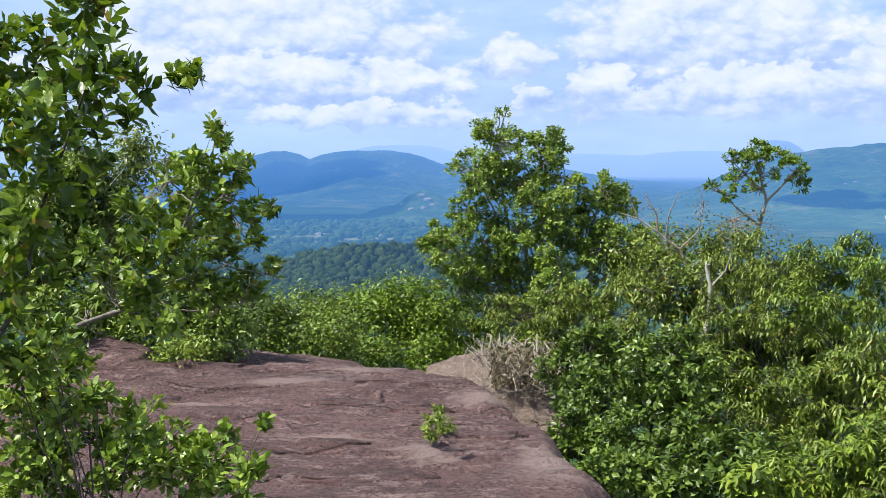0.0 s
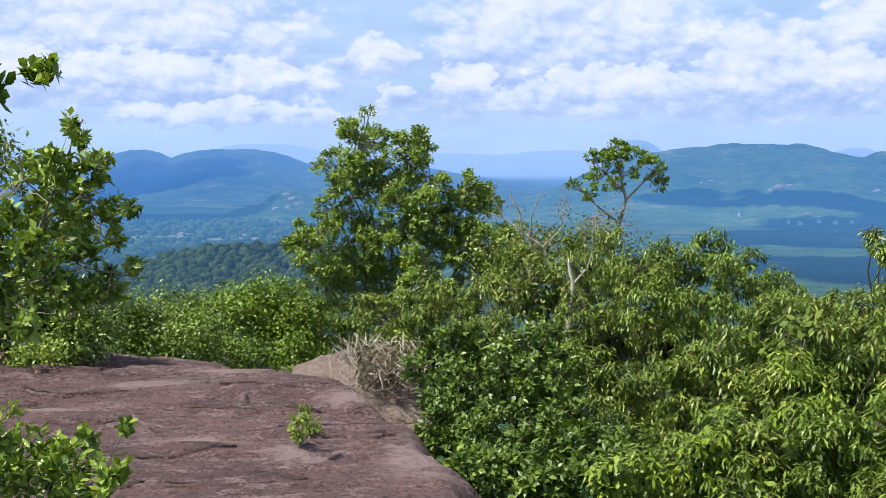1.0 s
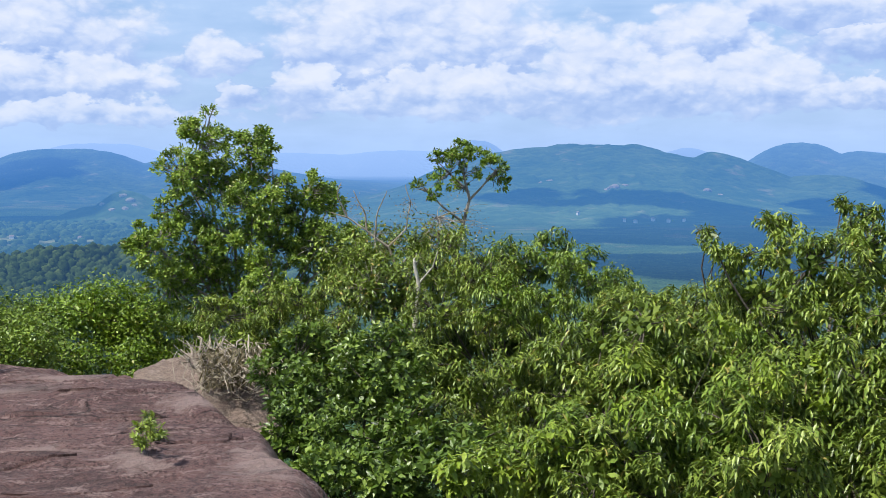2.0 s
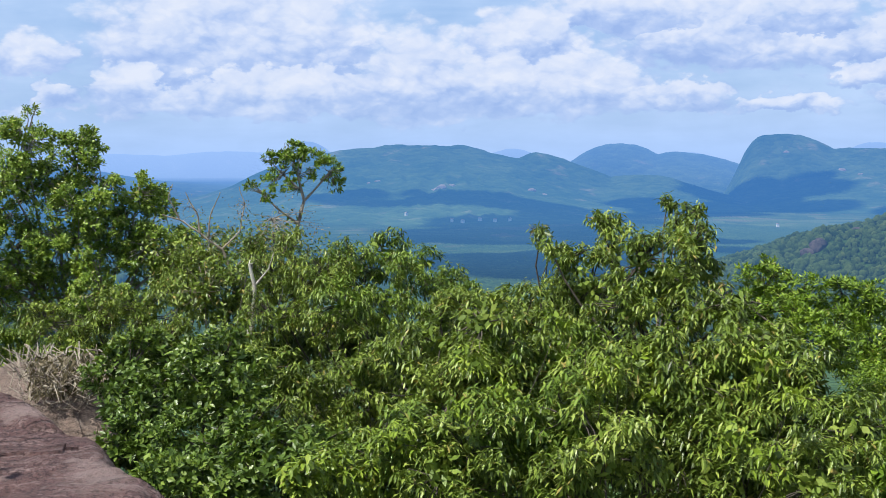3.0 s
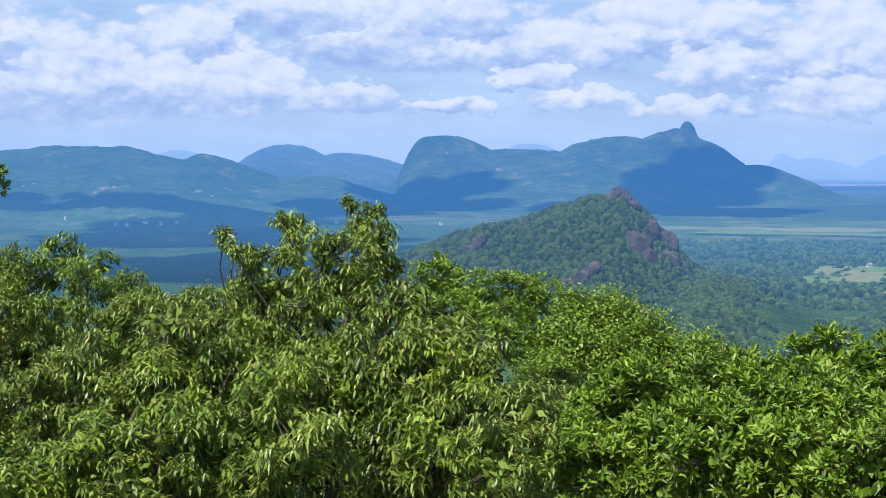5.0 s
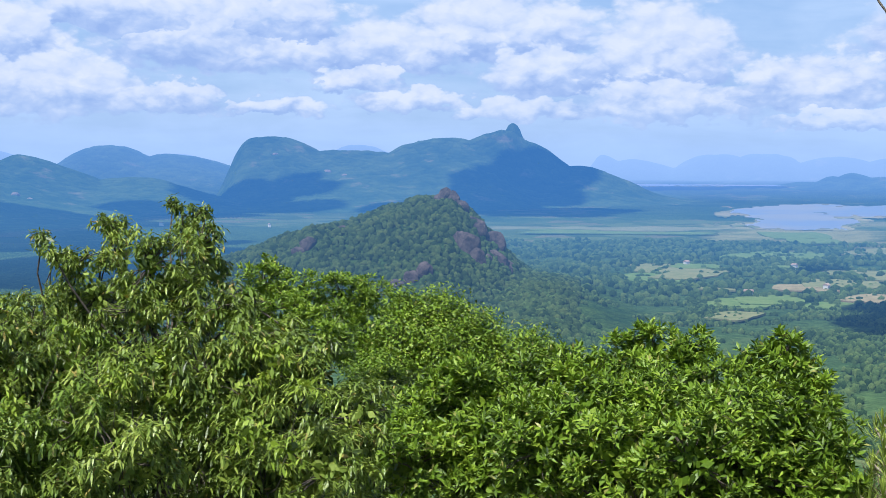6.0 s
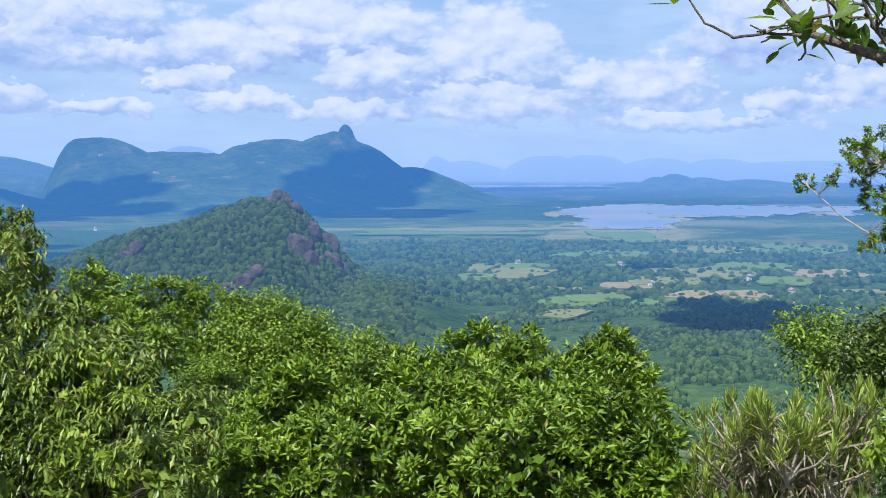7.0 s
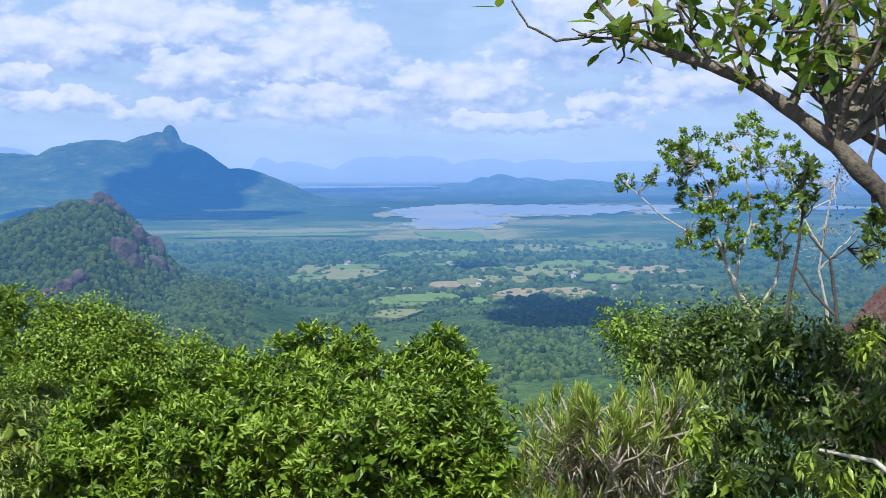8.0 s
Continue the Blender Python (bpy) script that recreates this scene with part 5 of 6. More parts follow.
bush("shrub", 10.4, [(60.6, -9.0, 0.90), (59.8, -9.8, 1.19), (61.6, -10.0, 1.06), (62.4, -11.6, 1.19), (60.6, -11.9, 1.72), (62.9, -13.2, 1.06), (61.1, -13.9, 1.99), (63.2, -14.8, 1.11), (59.0, -13.3, 1.46), (62.4, -15.5, 1.59)], 60.5, "rosette", "bright", 0.125, 102, "leafy bright green shrub at the drop of the slope", 134, trunk=0.06, stems=2, sprays=34)
bush("shrub", 9.4, [(49.8, -13.6, 2.12), (53.2, -14.0, 2.25), (56.5, -14.0, 2.38), (58.9, -12.6, 2.38), (55.2, -11.8, 1.85), (51.8, -12.0, 1.85), (59.4, -14.5, 2.38)], 54.0, "rosette", "bright", 0.12, 95, "bright green shrub low on the slope", 135, trunk=0.05, stems=2, sprays=34)
# undergrowth added down the slope behind the front shrubs, leaves coloured for deep shade
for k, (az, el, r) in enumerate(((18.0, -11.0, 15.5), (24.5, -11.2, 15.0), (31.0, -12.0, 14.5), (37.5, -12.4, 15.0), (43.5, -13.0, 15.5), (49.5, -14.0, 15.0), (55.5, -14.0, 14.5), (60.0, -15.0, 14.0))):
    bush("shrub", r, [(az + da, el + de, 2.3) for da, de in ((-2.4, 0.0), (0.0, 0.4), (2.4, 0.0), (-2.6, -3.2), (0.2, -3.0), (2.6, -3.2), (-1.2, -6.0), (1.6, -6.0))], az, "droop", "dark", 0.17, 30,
         "added undergrowth with dark leaves for the shade between shrubs", 190 + k, trunk=0.05, stems=2, core=60)
# right-hand group
bush("shrub", 12.0, [(69.8, -8.2, 1.06), (69.0, -8.0, 0.69), (71.1, -8.6, 0.95), (70.3, -9.4, 1.06)], 70.0, "small", "bright", 0.080, 135, "small bright green rounded shrub", 140, trunk=0.03)
bush("shrub", 10.5, [(73.0, -8.3, 1.06), (71.9, -8.7, 0.95), (74.2, -8.1, 1.06), (73.4, -9.3, 1.32), (72.2, -9.8, 1.22), (75.5, -7.8, 1.06), (71.1, -9.4, 0.69)], 73.0, "small", "dark", 0.085, 135, "green shrub at the foot of the slender tree", 141, trunk=0.04)
bush("shrub", 7.8, [(75.2, -10.5, 1.85), (77.2, -8.9, 1.85), (76.7, -11.2, 2.12), (74.5, -12.8, 1.85), (79.1, -9.3, 1.99), (80.1, -8.0, 1.11), (78.7, -12.3, 2.12), (80.6, -10.7, 1.91), (76.8, -14.2, 2.12), (80.0, -14.4, 1.91), (74.0, -14.8, 1.64), (82.7, -10.8, 2.91), (75.2, -8.7, 1.19)], 77.5,
     "droop", "dark", 0.115, 80, "dense dark green shrub with large hanging leaves", 142, trunk=0.06, stems=3, single=300, twigs=0.1)
bush("shrub", 6.9, [(72.9, -11.9, 0.85), (72.4, -12.9, 0.79), (79.2, -14.2, 1.06), (74.3, -14.6, 0.95), (79.8, -8.5, 0.95), (77.8, -13.6, 0.79)], 75.0, "droop", "yellow", 0.11, 70, "light green leafy shoots in front of a dark shrub", 143, trunk=0.02)
# left side
bush("shrub", 10.9, [(-15.7, -7.4, 1.38), (-13.7, -7.7, 1.22), (-11.9, -7.5, 1.38), (-10.1, -7.5, 1.22), (-17.0, -8.5, 0.95), (-14.7, -8.7, 0.95), (-10.7, -8.6, 0.90), (-9.4, -8.3, 0.69), (-18.6, -7.3, 1.85)], -13.0, "small", "fresh", 0.085, 120, "dark shrub at the far edge of the rock", 150, trunk=0.03, stems=2, twigs=0.25, lean=0.0)
bush("shrub", 10.2, [(-12.5, -9.2, 0.64), (-11.7, -8.9, 0.53), (-13.0, -9.4, 0.48)], -12.5, "small", "yellow", 0.055, 202, "small bright yellow-green bush on the rock edge", 151, trunk=0.015, lean=0.0)
bush("shrub", 11.4, [(-17.5, -2.0, 1.64), (-15.6, -2.8, 1.64), (-18.5, -4.0, 1.91), (-14.3, -0.8, 0.90), (-16.1, -0.8, 0.90), (-14.1, 0.2, 0.64), (-16.9, -4.5, 1.69), (-20.0, -5.2, 2.38), (-14.7, -4.3, 1.06)], -16.5, "small", "olive", 0.085, 170, "twiggy shrub with pale bare stems", 152, bark=M_PALE_BARK, trunk=0.035, stems=3, twigs=0.6, lean=0.0)
bush("tree", 3.0, [(-16.2, 6.4, 1.46), (-18.4, 4.0, 1.85), (-16.2, 3.0, 1.75), (-18.9, 1.0, 2.12), (-16.8, 0.5, 1.54), (-14.5, 3.6, 0.90), (-13.5, 3.1, 0.69), (-12.2, 3.6, 0.34), (-15.1, 5.7, 0.69), (-20.7, 4.2, 1.85), (-20.8, 0.2, 1.85), (-19.0, -2.0, 1.85), (-14.3, 1.9, 0.53), (-11.4, 3.7, 0.16), (-20.4, -3.2, 1.59), (-18.5, -4.0, 1.59), (-17.1, 5.2, 1.06), (-15.7, 4.4, 0.79), (-17.3, -1.5, 1.32), (-19.8, -5.7, 1.85), (-20.9, -5.2, 1.85)], -36.0,
     "oval", "gloss", 0.060, 135, "dense tree with broad oval glossy leaves", 154, category="tree", trunk=0.03, stems=1, fine=True, twigs=0.05, sag=0.08, deep=0.7, single=300, limb_share=0.25, lean=0.0, core=120)
bush("shrub", 4.3, [(-18.8, -13.2, 1.85), (-15.8, -13.0, 1.64), (-14.3, -12.1, 1.06), (-13.3, -13.7, 1.64), (-10.7, -14.3, 1.38), (-9.2, -14.9, 1.01), (-12.1, -15.3, 1.64), (-17.4, -15.0, 1.91), (-10.2, -12.8, 0.48), (-8.4, -12.3, 0.21), (-19.4, -10.7, 1.38), (-18.7, -9.3, 1.11), (-19.8, -8.2, 1.38), (-17.7, -10.3, 0.64), (-17.2, -9.3, 1.06), (-16.0, -10.7, 0.90), (-18.7, -11.2, 1.32), (-17.0, -11.6, 1.06), (-17.9, -8.3, 0.90)], -17.0,
     "oval", "lime", 0.064, 170, "low glossy-leaved shrub growing in front of the rock", 155, trunk=0.02, stems=3, single=300, fine=True, twigs=0.3, sag=0.08, lean=0.0)


def slender(name, r, foot_az, lines, clumps, habit, leaf, size, per_m2, bark, label, seed, thick=0.03, wild=0.05):
    """A thin open tree: crooked limbs that can be seen, with loose clumps of leaves at their ends."""
    rng = np.random.default_rng(seed)
    thing = empty(name, foot(foot_az, r), label, "tree")
    for k, (rows, r0, r1) in enumerate(lines):
        branch(thing, path_of(r, rows), r0, r1, bark, rng, "trunk" if k == 0 else "limb", 7, wild)
    lobes = crown(r, clumps, 0.6, seed)
    base = np.array(thing.location)
    ends = np.concatenate([np.array(path_of(r, rows)) for rows, a, b in lines])
    for c, s in lobes:
        near = ends[np.argmin(np.linalg.norm(ends - c, axis=1))]
        for _ in range(7):
            line = bent(rng, near, c + rng.normal(0, 0.6, 3) * s, 6, 0.25)
            v, f = tube(line - base, np.linspace(thick * 0.22, thick * 0.07, 6), 4)
            part("twig", raw_mesh("twig", v, f, bark, True), thing)
    tips, outs = tips_on(rng, lobes, per_m2, 0.4)
    o, d, n, ln, wd = leafage(rng, tips, outs, habit, size)
    v, f = blades(o - base, d, n, ln, wd, 0.1)
    tagged(part("crown", raw_mesh("crown", v, f, LEAF[leaf]), thing), kind="stuff")
    return thing


slender("tree", 13.0, 14.6, [
    ([(14.69, -9.42, 0), (14.50, -6.36, 0), (14.34, -4.83, 0), (14.68, -3.28, 0), (14.96, -2.21, 0), (14.69, -1.11, 0)], 0.035, 0.012),
    ([(14.96, -2.21, 0), (15.75, -1.36, 0.1), (16.15, -0.85, 0.1)], 0.014, 0.006), ([(14.68, -3.28, 0), (13.67, -2.53, -0.1), (13.03, -1.89, -0.1)], 0.014, 0.005),
    ([(14.70, -1.62, 0), (14.01, -0.99, 0), (13.50, -0.48, 0)], 0.012, 0.005), ([(14.34, -4.83, 0), (13.45, -4.33, 0), (12.68, -3.31, 0)], 0.012, 0.005)],
    [(14.1, -0.5, 0.69), (15.1, -0.3, 0.69), (15.9, -0.9, 0.69), (16.5, -1.5, 0.37), (13.6, -1.3, 0.53), (14.6, 0.0, 0.53), (12.5, -1.5, 0.32), (13.2, -2.0, 0.37), (16.6, -0.7, 0.26), (14.5, -1.5, 0.48), (13.4, -0.2, 0.37)],
    "oval", "bright", 0.044, 330, M_BARK, "small open tree with a rounded tuft of leaves", 160)
slender("sapling", 5.0, -30.0, [
    ([(-21.54, -10.32, 0), (-18.66, -8.56, 0), (-16.45, -7.60, 0), (-14.73, -7.10, 0), (-13.33, -6.04, 0), (-12.63, -4.89, 0), (-11.55, -2.19, 0), (-10.76, -0.50, 0), (-10.38, 1.43, 0)], 0.0125, 0.0025),
    ([(-14.73, -7.10, 0), (-12.69, -7.08, 0.1), (-10.90, -7.26, 0.1), (-9.35, -6.90, 0.1)], 0.0042, 0.0021), ([(-12.63, -4.89, 0), (-11.11, -3.88, 0.1), (-9.82, -2.85, 0.1), (-8.26, -2.65, 0.1)], 0.0048, 0.0021),
    ([(-11.55, -2.19, 0), (-12.60, -1.28, -0.1), (-12.83, -0.25, -0.1)], 0.0036, 0.0021), ([(-11.87, -3.09, 0), (-10.32, -2.06, 0), (-9.27, -0.51, 0)], 0.0036, 0.0021), ([(-13.33, -6.04, 0), (-11.90, -5.68, 0.1), (-10.10, -5.19, 0.1), (-8.29, -5.61, 0.1)], 0.0042, 0.0021)],
    [(-11.8, -1.7, 1.22), (-10.3, -0.9, 0.95), (-12.6, -3.3, 1.06), (-10.1, -2.6, 0.90), (-9.0, -2.6, 0.64), (-8.0, -2.5, 0.48), (-11.3, -0.8, 0.85), (-10.4, 1.3, 0.34), (-10.2, 0.6, 0.32), (-11.9, -4.6, 1.06), (-10.1, -4.7, 0.95), (-9.1, -6.0, 0.74), (-10.6, -6.5, 0.95), (-7.9, -5.5, 0.48), (-12.6, -0.4, 0.53), (-9.3, -0.5, 0.48), (-11.1, -3.1, 0.90), (-14.0, -6.9, 0.90), (-15.9, -6.9, 0.90), (-17.9, -8.3, 0.90), (-16.1, -4.3, 0.79), (-9.1, -3.9, 0.53), (-12.7, -7.5, 0.69), (-13.9, -5.4, 1.01), (-15.2, -5.9, 1.01), (-13.6, -4.1, 0.95), (-11.7, -5.9, 0.90), (-14.4, -2.8, 0.79)],
    "oval", "lime", 0.058, 320, M_BARK, "arching leafy sapling with upright oval leaves", 153, thick=0.012)
slender("tree", 11.0, 74.6, [
    ([(75.32, -9.22, 0), (75.03, -7.19, 0), (74.13, -5.80, 0), (73.66, -4.52, 0), (73.35, -3.62, 0)], 0.0324, 0.0115),
    ([(74.13, -5.80, 0), (74.41, -4.38, 0.1), (74.84, -3.08, 0.1), (74.70, -1.55, 0.1), (74.34, 0.25, 0.1)], 0.0173, 0.0050),
    ([(73.35, -4.13, 0), (71.95, -3.37, -0.1), (70.66, -2.55, -0.1), (69.75, -1.69, -0.1), (69.28, -1.30, -0.1)], 0.0094, 0.0036),
    ([(73.66, -4.52, 0), (73.84, -3.09, 0), (73.12, -1.81, 0), (72.42, -0.26, 0)], 0.0130, 0.0043), ([(75.03, -7.19, 0), (76.00, -5.63, 0.1), (76.22, -3.83, 0.1), (77.05, -2.55, 0.1), (78.49, -1.78, 0.1)], 0.0158, 0.0050),
    ([(76.22, -3.83, 0.1), (75.82, -2.05, 0.1), (75.18, -0.52, 0.1), (74.78, 1.01, 0.1)], 0.0086, 0.0036)],
    [(69.2, -1.2, 0.45), (70.3, -0.9, 0.40), (71.1, -0.5, 0.58), (72.2, 0.6, 0.71), (72.8, -0.3, 0.58), (73.1, -1.7, 0.71), (72.6, -3.8, 0.66), (73.5, -2.7, 0.64), (74.1, -2.2, 0.58), (74.6, 1.4, 0.66), (75.4, 0.9, 0.48), (75.2, -0.5, 0.48), (75.2, -3.7, 0.58), (76.0, -4.1, 0.53), (71.8, -3.9, 0.40), (71.0, 0.4, 0.40), (76.5, 0.2, 0.64), (76.3, -1.0, 0.53), (77.5, -0.5, 0.53), (71.5, -1.3, 0.42), (71.9, -0.3, 0.53), (73.6, -0.8, 0.48), (74.1, -3.6, 0.53), (73.7, 0.8, 0.42), (76.8, -2.0, 0.48), (75.8, -2.2, 0.6), (74.9, -2.0, 0.5), (75.6, -3.2, 0.5), (72.0, -1.9, 0.5), (72.9, -2.6, 0.6), (74.2, -0.6, 0.5), (76.9, -3.3, 0.5), (75.0, 0.2, 0.5), (72.0, -0.1, 0.5), (71.6, 0.3, 0.4), (73.9, -4.3, 0.5)],
    "oval", "bright", 0.040, 400, M_PALE_BARK, "slender open tree with crooked pale limbs", 161, thick=0.017)
slender("tree", 9.0, 77.0, [
    ([(76.56, -9.17, 0), (76.45, -7.14, 0), (76.80, -4.84, 0), (77.06, -2.80, 0), (77.21, -0.52, 0)], 0.018, 0.006),
    ([(79.18, -12.03, 0), (78.88, -9.06, 0), (78.65, -7.07, 0), (78.31, -4.56, 0), (77.36, -3.43, 0)], 0.021, 0.007),
    ([(78.31, -4.56, 0), (79.02, -4.04, 0), (79.75, -4.77, 0)], 0.008, 0.004), ([(76.80, -4.84, 0), (77.61, -6.09, 0), (78.60, -7.07, 0)], 0.007, 0.012)],
    [(77.3, -0.3, 0.53), (77.5, -1.8, 0.48), (80.1, -3.8, 0.74), (80.4, -3.3, 0.79), (77.0, -1.3, 0.42)], "oval", "dark", 0.09, 70, M_DARK_BARK, "thin dark bare-stemmed tree", 162)
slender("dead_tree", 10.2, 77.4, [
    ([(78.40, -9.09, 0), (78.24, -7.08, 0), (77.83, -5.07, 0), (78.08, -3.04, 0), (78.48, -1.02, 0)], 0.016, 0.005), ([(77.83, -5.07, 0), (79.01, -3.79, 0), (79.94, -2.52, 0)], 0.009, 0.003),
    ([(77.93, -4.06, 0), (77.05, -2.55, 0), (76.53, -0.78, 0)], 0.008, 0.003)],
    [(77.5, -1.3, 0.69), (78.7, -1.8, 0.79), (78.3, -3.5, 0.79), (79.5, -3.0, 0.74), (77.3, -4.1, 0.69), (76.5, -0.5, 0.53), (78.9, -0.3, 0.58)], "small", "dry", 0.035, 18, M_PALE_BARK, "bare pale twigs beside the slender tree", 165, thick=0.014, wild=0.1)
slender("dead_tree", 12.2, 10.4, [
    ([(12.02, -9.01, 0), (11.58, -5.92, 0), (11.05, -4.43, 0), (10.01, -3.66, 0), (9.10, -3.04, 0), (8.31, -2.79, 0)], 0.018, 0.006),
    ([(10.01, -3.66, 0), (9.86, -2.70, 0), (9.39, -1.79, 0)], 0.012, 0.004), ([(10.40, -3.87, 0), (10.63, -2.56, 0), (11.00, -1.78, 0)], 0.010, 0.003),
    ([(9.10, -3.04, 0), (8.62, -2.06, 0), (8.82, -1.40, 0)], 0.008, 0.003), ([(11.05, -4.43, 0), (11.92, -3.58, 0), (12.15, -2.29, 0), (11.89, -1.51, 0)], 0.010, 0.003),
    ([(11.57, -5.41, 0), (12.69, -4.09, 0), (13.43, -3.05, 0)], 0.010, 0.003)], [(9.6, -2.6, 0.53), (11.9, -2.7, 0.53), (10.9, -3.5, 0.79), (12.7, -3.2, 0.79), (13.7, -3.4, 0.90), (14.7, -3.9, 0.95), (15.5, -3.4, 0.79), (14.2, -2.7, 0.69), (10.4, -4.4, 0.79), (13.2, -4.3, 0.90)], "small", "dry", 0.03, 14, M_TWIG, "leafless dead branches standing out of a shrub", 163, thick=0.014, wild=0.12)
slender("dead_tree", 11.0, 12.3, [
    ([(12.33, -9.52, 0), (12.31, -8.23, 0), (12.49, -7.07, 0), (12.53, -6.16, 0), (12.31, -5.13, 0)], 0.034, 0.014), ([(12.53, -6.16, 0), (13.22, -5.37, 0), (13.46, -4.59, 0)], 0.010, 0.004)],
    [(12.5, -5.1, 0.37)], "small", "olive", 0.06, 60, M_PALE_BARK, "pale bare trunk standing in a shrub", 164)


slender("dead_tree", 6.6, 83.0, [([(83.0, -17.5, 0), (82.2, -14.6, 0), (80.4, -13.35, 0), (79.2, -13.2, 0), (77.8, -13.0, 0)], 0.020, 0.007)],
        [(78.2, -13.0, 0.2)], "small", "dry", 0.03, 10, M_PALE_BARK, "pale bare branch reaching across a dark shrub", 166, thick=0.01)


# dry stems hanging over the pale boulder
def make_vines():
    rng = np.random.default_rng(9)
    thing = empty("dry_vine", ring(4.4, 9.5, -0.6), "tangle of dry pale stems hanging over a boulder", "vine")
    for k in range(70):
        a = sight(rng.uniform(0.8, 5.6), rng.uniform(-9.3, -8.4), rng.uniform(9.6, 10.2))
        b = sight(rng.uniform(1.6, 5.9), rng.uniform(-11.6, -9.6), rng.uniform(9.0, 9.8))
        line = bent(rng, a, b, 9, 0.35, -0.12)
        v, f = tube(line - np.array(thing.location), np.linspace(0.006, 0.0025, 9) * rng.uniform(0.4, 1.4), 5)
        part("stem", raw_mesh("stem", v, f, M_TWIG, True), thing)
    o = np.array([sight(rng.uniform(2.2, 5.4), rng.uniform(-10.8, -9.0), rng.uniform(9.3, 10.0)) for _ in range(1100)])
    d = rng.normal(0, 1, (1100, 3)) - (0, 0, 0.8)
    v, f = blades(o - np.array(thing.location), d, rng.normal(0, 1, (1100, 3)), rng.uniform(0.04, 0.08, 1100), rng.uniform(0.012, 0.025, 1100))
    tagged(part("dead_foliage", raw_mesh("dead_foliage", v, f, LEAF["dry"]), thing), kind="stuff")


make_vines()
bush("weed", 6.55, [(-0.35, -12.45, 0.42), (0.0, -12.7, 0.42), (-0.5, -12.9, 0.36), (0.05, -13.1, 0.36), (-0.2, -12.1, 0.26)], -0.2, "rosette", "strap", 0.055, 420, "small yellow-green weed growing in a crack of the rock", 170, category="plant", trunk=0.008, lean=0.0)


# ---- spurge shrubs: forked stems with tufts of upright finger leaves, dry stems below ----
def spurge(r, heads, foot_az, seed):
    rng = np.random.default_rng(seed)
    thing = empty("spurge_shrub", foot(foot_az, r), "spiky shrub of upright yellow-green finger leaves", "shrub", "spiky shrubs on the slope")
    base = np.array(thing.location)
    for az, el, rad in heads:
        rr = r + rng.uniform(-0.5, 0.5)
        fork = sight(az, el - 1.6, rr)
        low = base + (fork - base) * 0.4 + rng.normal(0, 0.15, 3)
        line = np.concatenate([bent(rng, base, low, 4, 0.1)[:-1], bent(rng, low, fork, 5, 0.14)])
        v, f = tube(line - base, np.linspace(0.020, 0.011, len(line)), 7)
        part("stem", raw_mesh("stem", v, f, M_TWIG, True), thing)
        green, dead = [], []
        for k in range(8):
            head = fork + np.array((rng.normal(0, 0.19), rng.normal(0, 0.19), rng.uniform(0.08, 0.32)))
            v, f = tube(bent(rng, fork, head, 4, 0.2) - base, np.linspace(0.011, 0.008, 4), 5)
            part("arm", raw_mesh("arm", v, f, M_TWIG, True), thing)
            n = 34
            a = np.arange(n) * 2.4 + rng.random()
            tilt = np.linspace(1.5, 0.35, n) + rng.normal(0, 0.15, n)
            d = np.stack([np.cos(a) * np.cos(tilt), np.sin(a) * np.cos(tilt), np.sin(tilt)], 1)
            up = np.stack([-np.cos(a) * np.sin(tilt), -np.sin(a) * np.sin(tilt), np.cos(tilt)], 1)
            o = head - (0, 0, 1) * np.linspace(0, 0.12, n)[:, None]
            green.append(blades(o - base, d, up, rng.uniform(0.09, 0.145, n), rng.uniform(0.010, 0.015, n), -0.03, True))
            m = 14
            a = rng.random(m) * 6.283
            d = np.stack([np.cos(a) * 0.7, np.sin(a) * 0.7, -np.ones(m) * 0.6], 1) + rng.normal(0, 0.3, (m, 3))
            o = head - (0, 0, 1) * rng.uniform(0.10, 0.45, m)[:, None] + rng.normal(0, 0.05, (m, 3))
            dead.append(blades(o - base, d, np.stack([np.cos(a), np.sin(a), 0 * a + 0.3], 1), rng.uniform(0.08, 0.15, m), np.full(m, 0.014), 0.1))
        v, f = join(green)
        tagged(part("leaf_tuft", raw_mesh("leaf_tuft", v, f, LEAF["strap"]), thing), kind="stuff")
        v, f = join(dead)
        tagged(part("dead_foliage", raw_mesh("dead_foliage", v, f, LEAF["dry"]), thing, "brown dead leaves hanging under the tufts"), kind="stuff")


spurge(9.0, [(66.4, -11.9, 1.54), (68.1, -11.5, 1.59), (66.2, -13.6, 1.54), (67.5, -13.2, 1.54), (65.8, -12.7, 1.27), (67.2, -11.9, 1.48), (66.7, -14.9, 1.54), (67.9, -12.7, 1.43), (65.8, -14.6, 1.43), (66.9, -11.1, 1.16), (66.4, -15.9, 1.32)], 66.5, 180)
spurge(8.6, [(69.3, -12.4, 1.54), (70.2, -12.1, 1.48), (69.3, -14.3, 1.54), (68.2, -14.8, 1.54), (71.0, -13.8, 1.48), (68.8, -11.4, 1.43), (69.9, -13.2, 1.43), (68.7, -13.0, 1.43), (70.1, -14.8, 1.48), (69.1, -15.6, 1.48)], 68.6, 181)
spurge(9.3, [(71.6, -10.6, 1.43), (70.9, -10.7, 1.32), (72.3, -12.0, 1.43), (70.8, -15.0, 1.48), (71.4, -12.6, 1.43), (72.0, -11.1, 1.27), (72.6, -13.4, 1.32), (71.1, -11.7, 1.32), (70.6, -11.4, 1.32)], 70.4, 182)


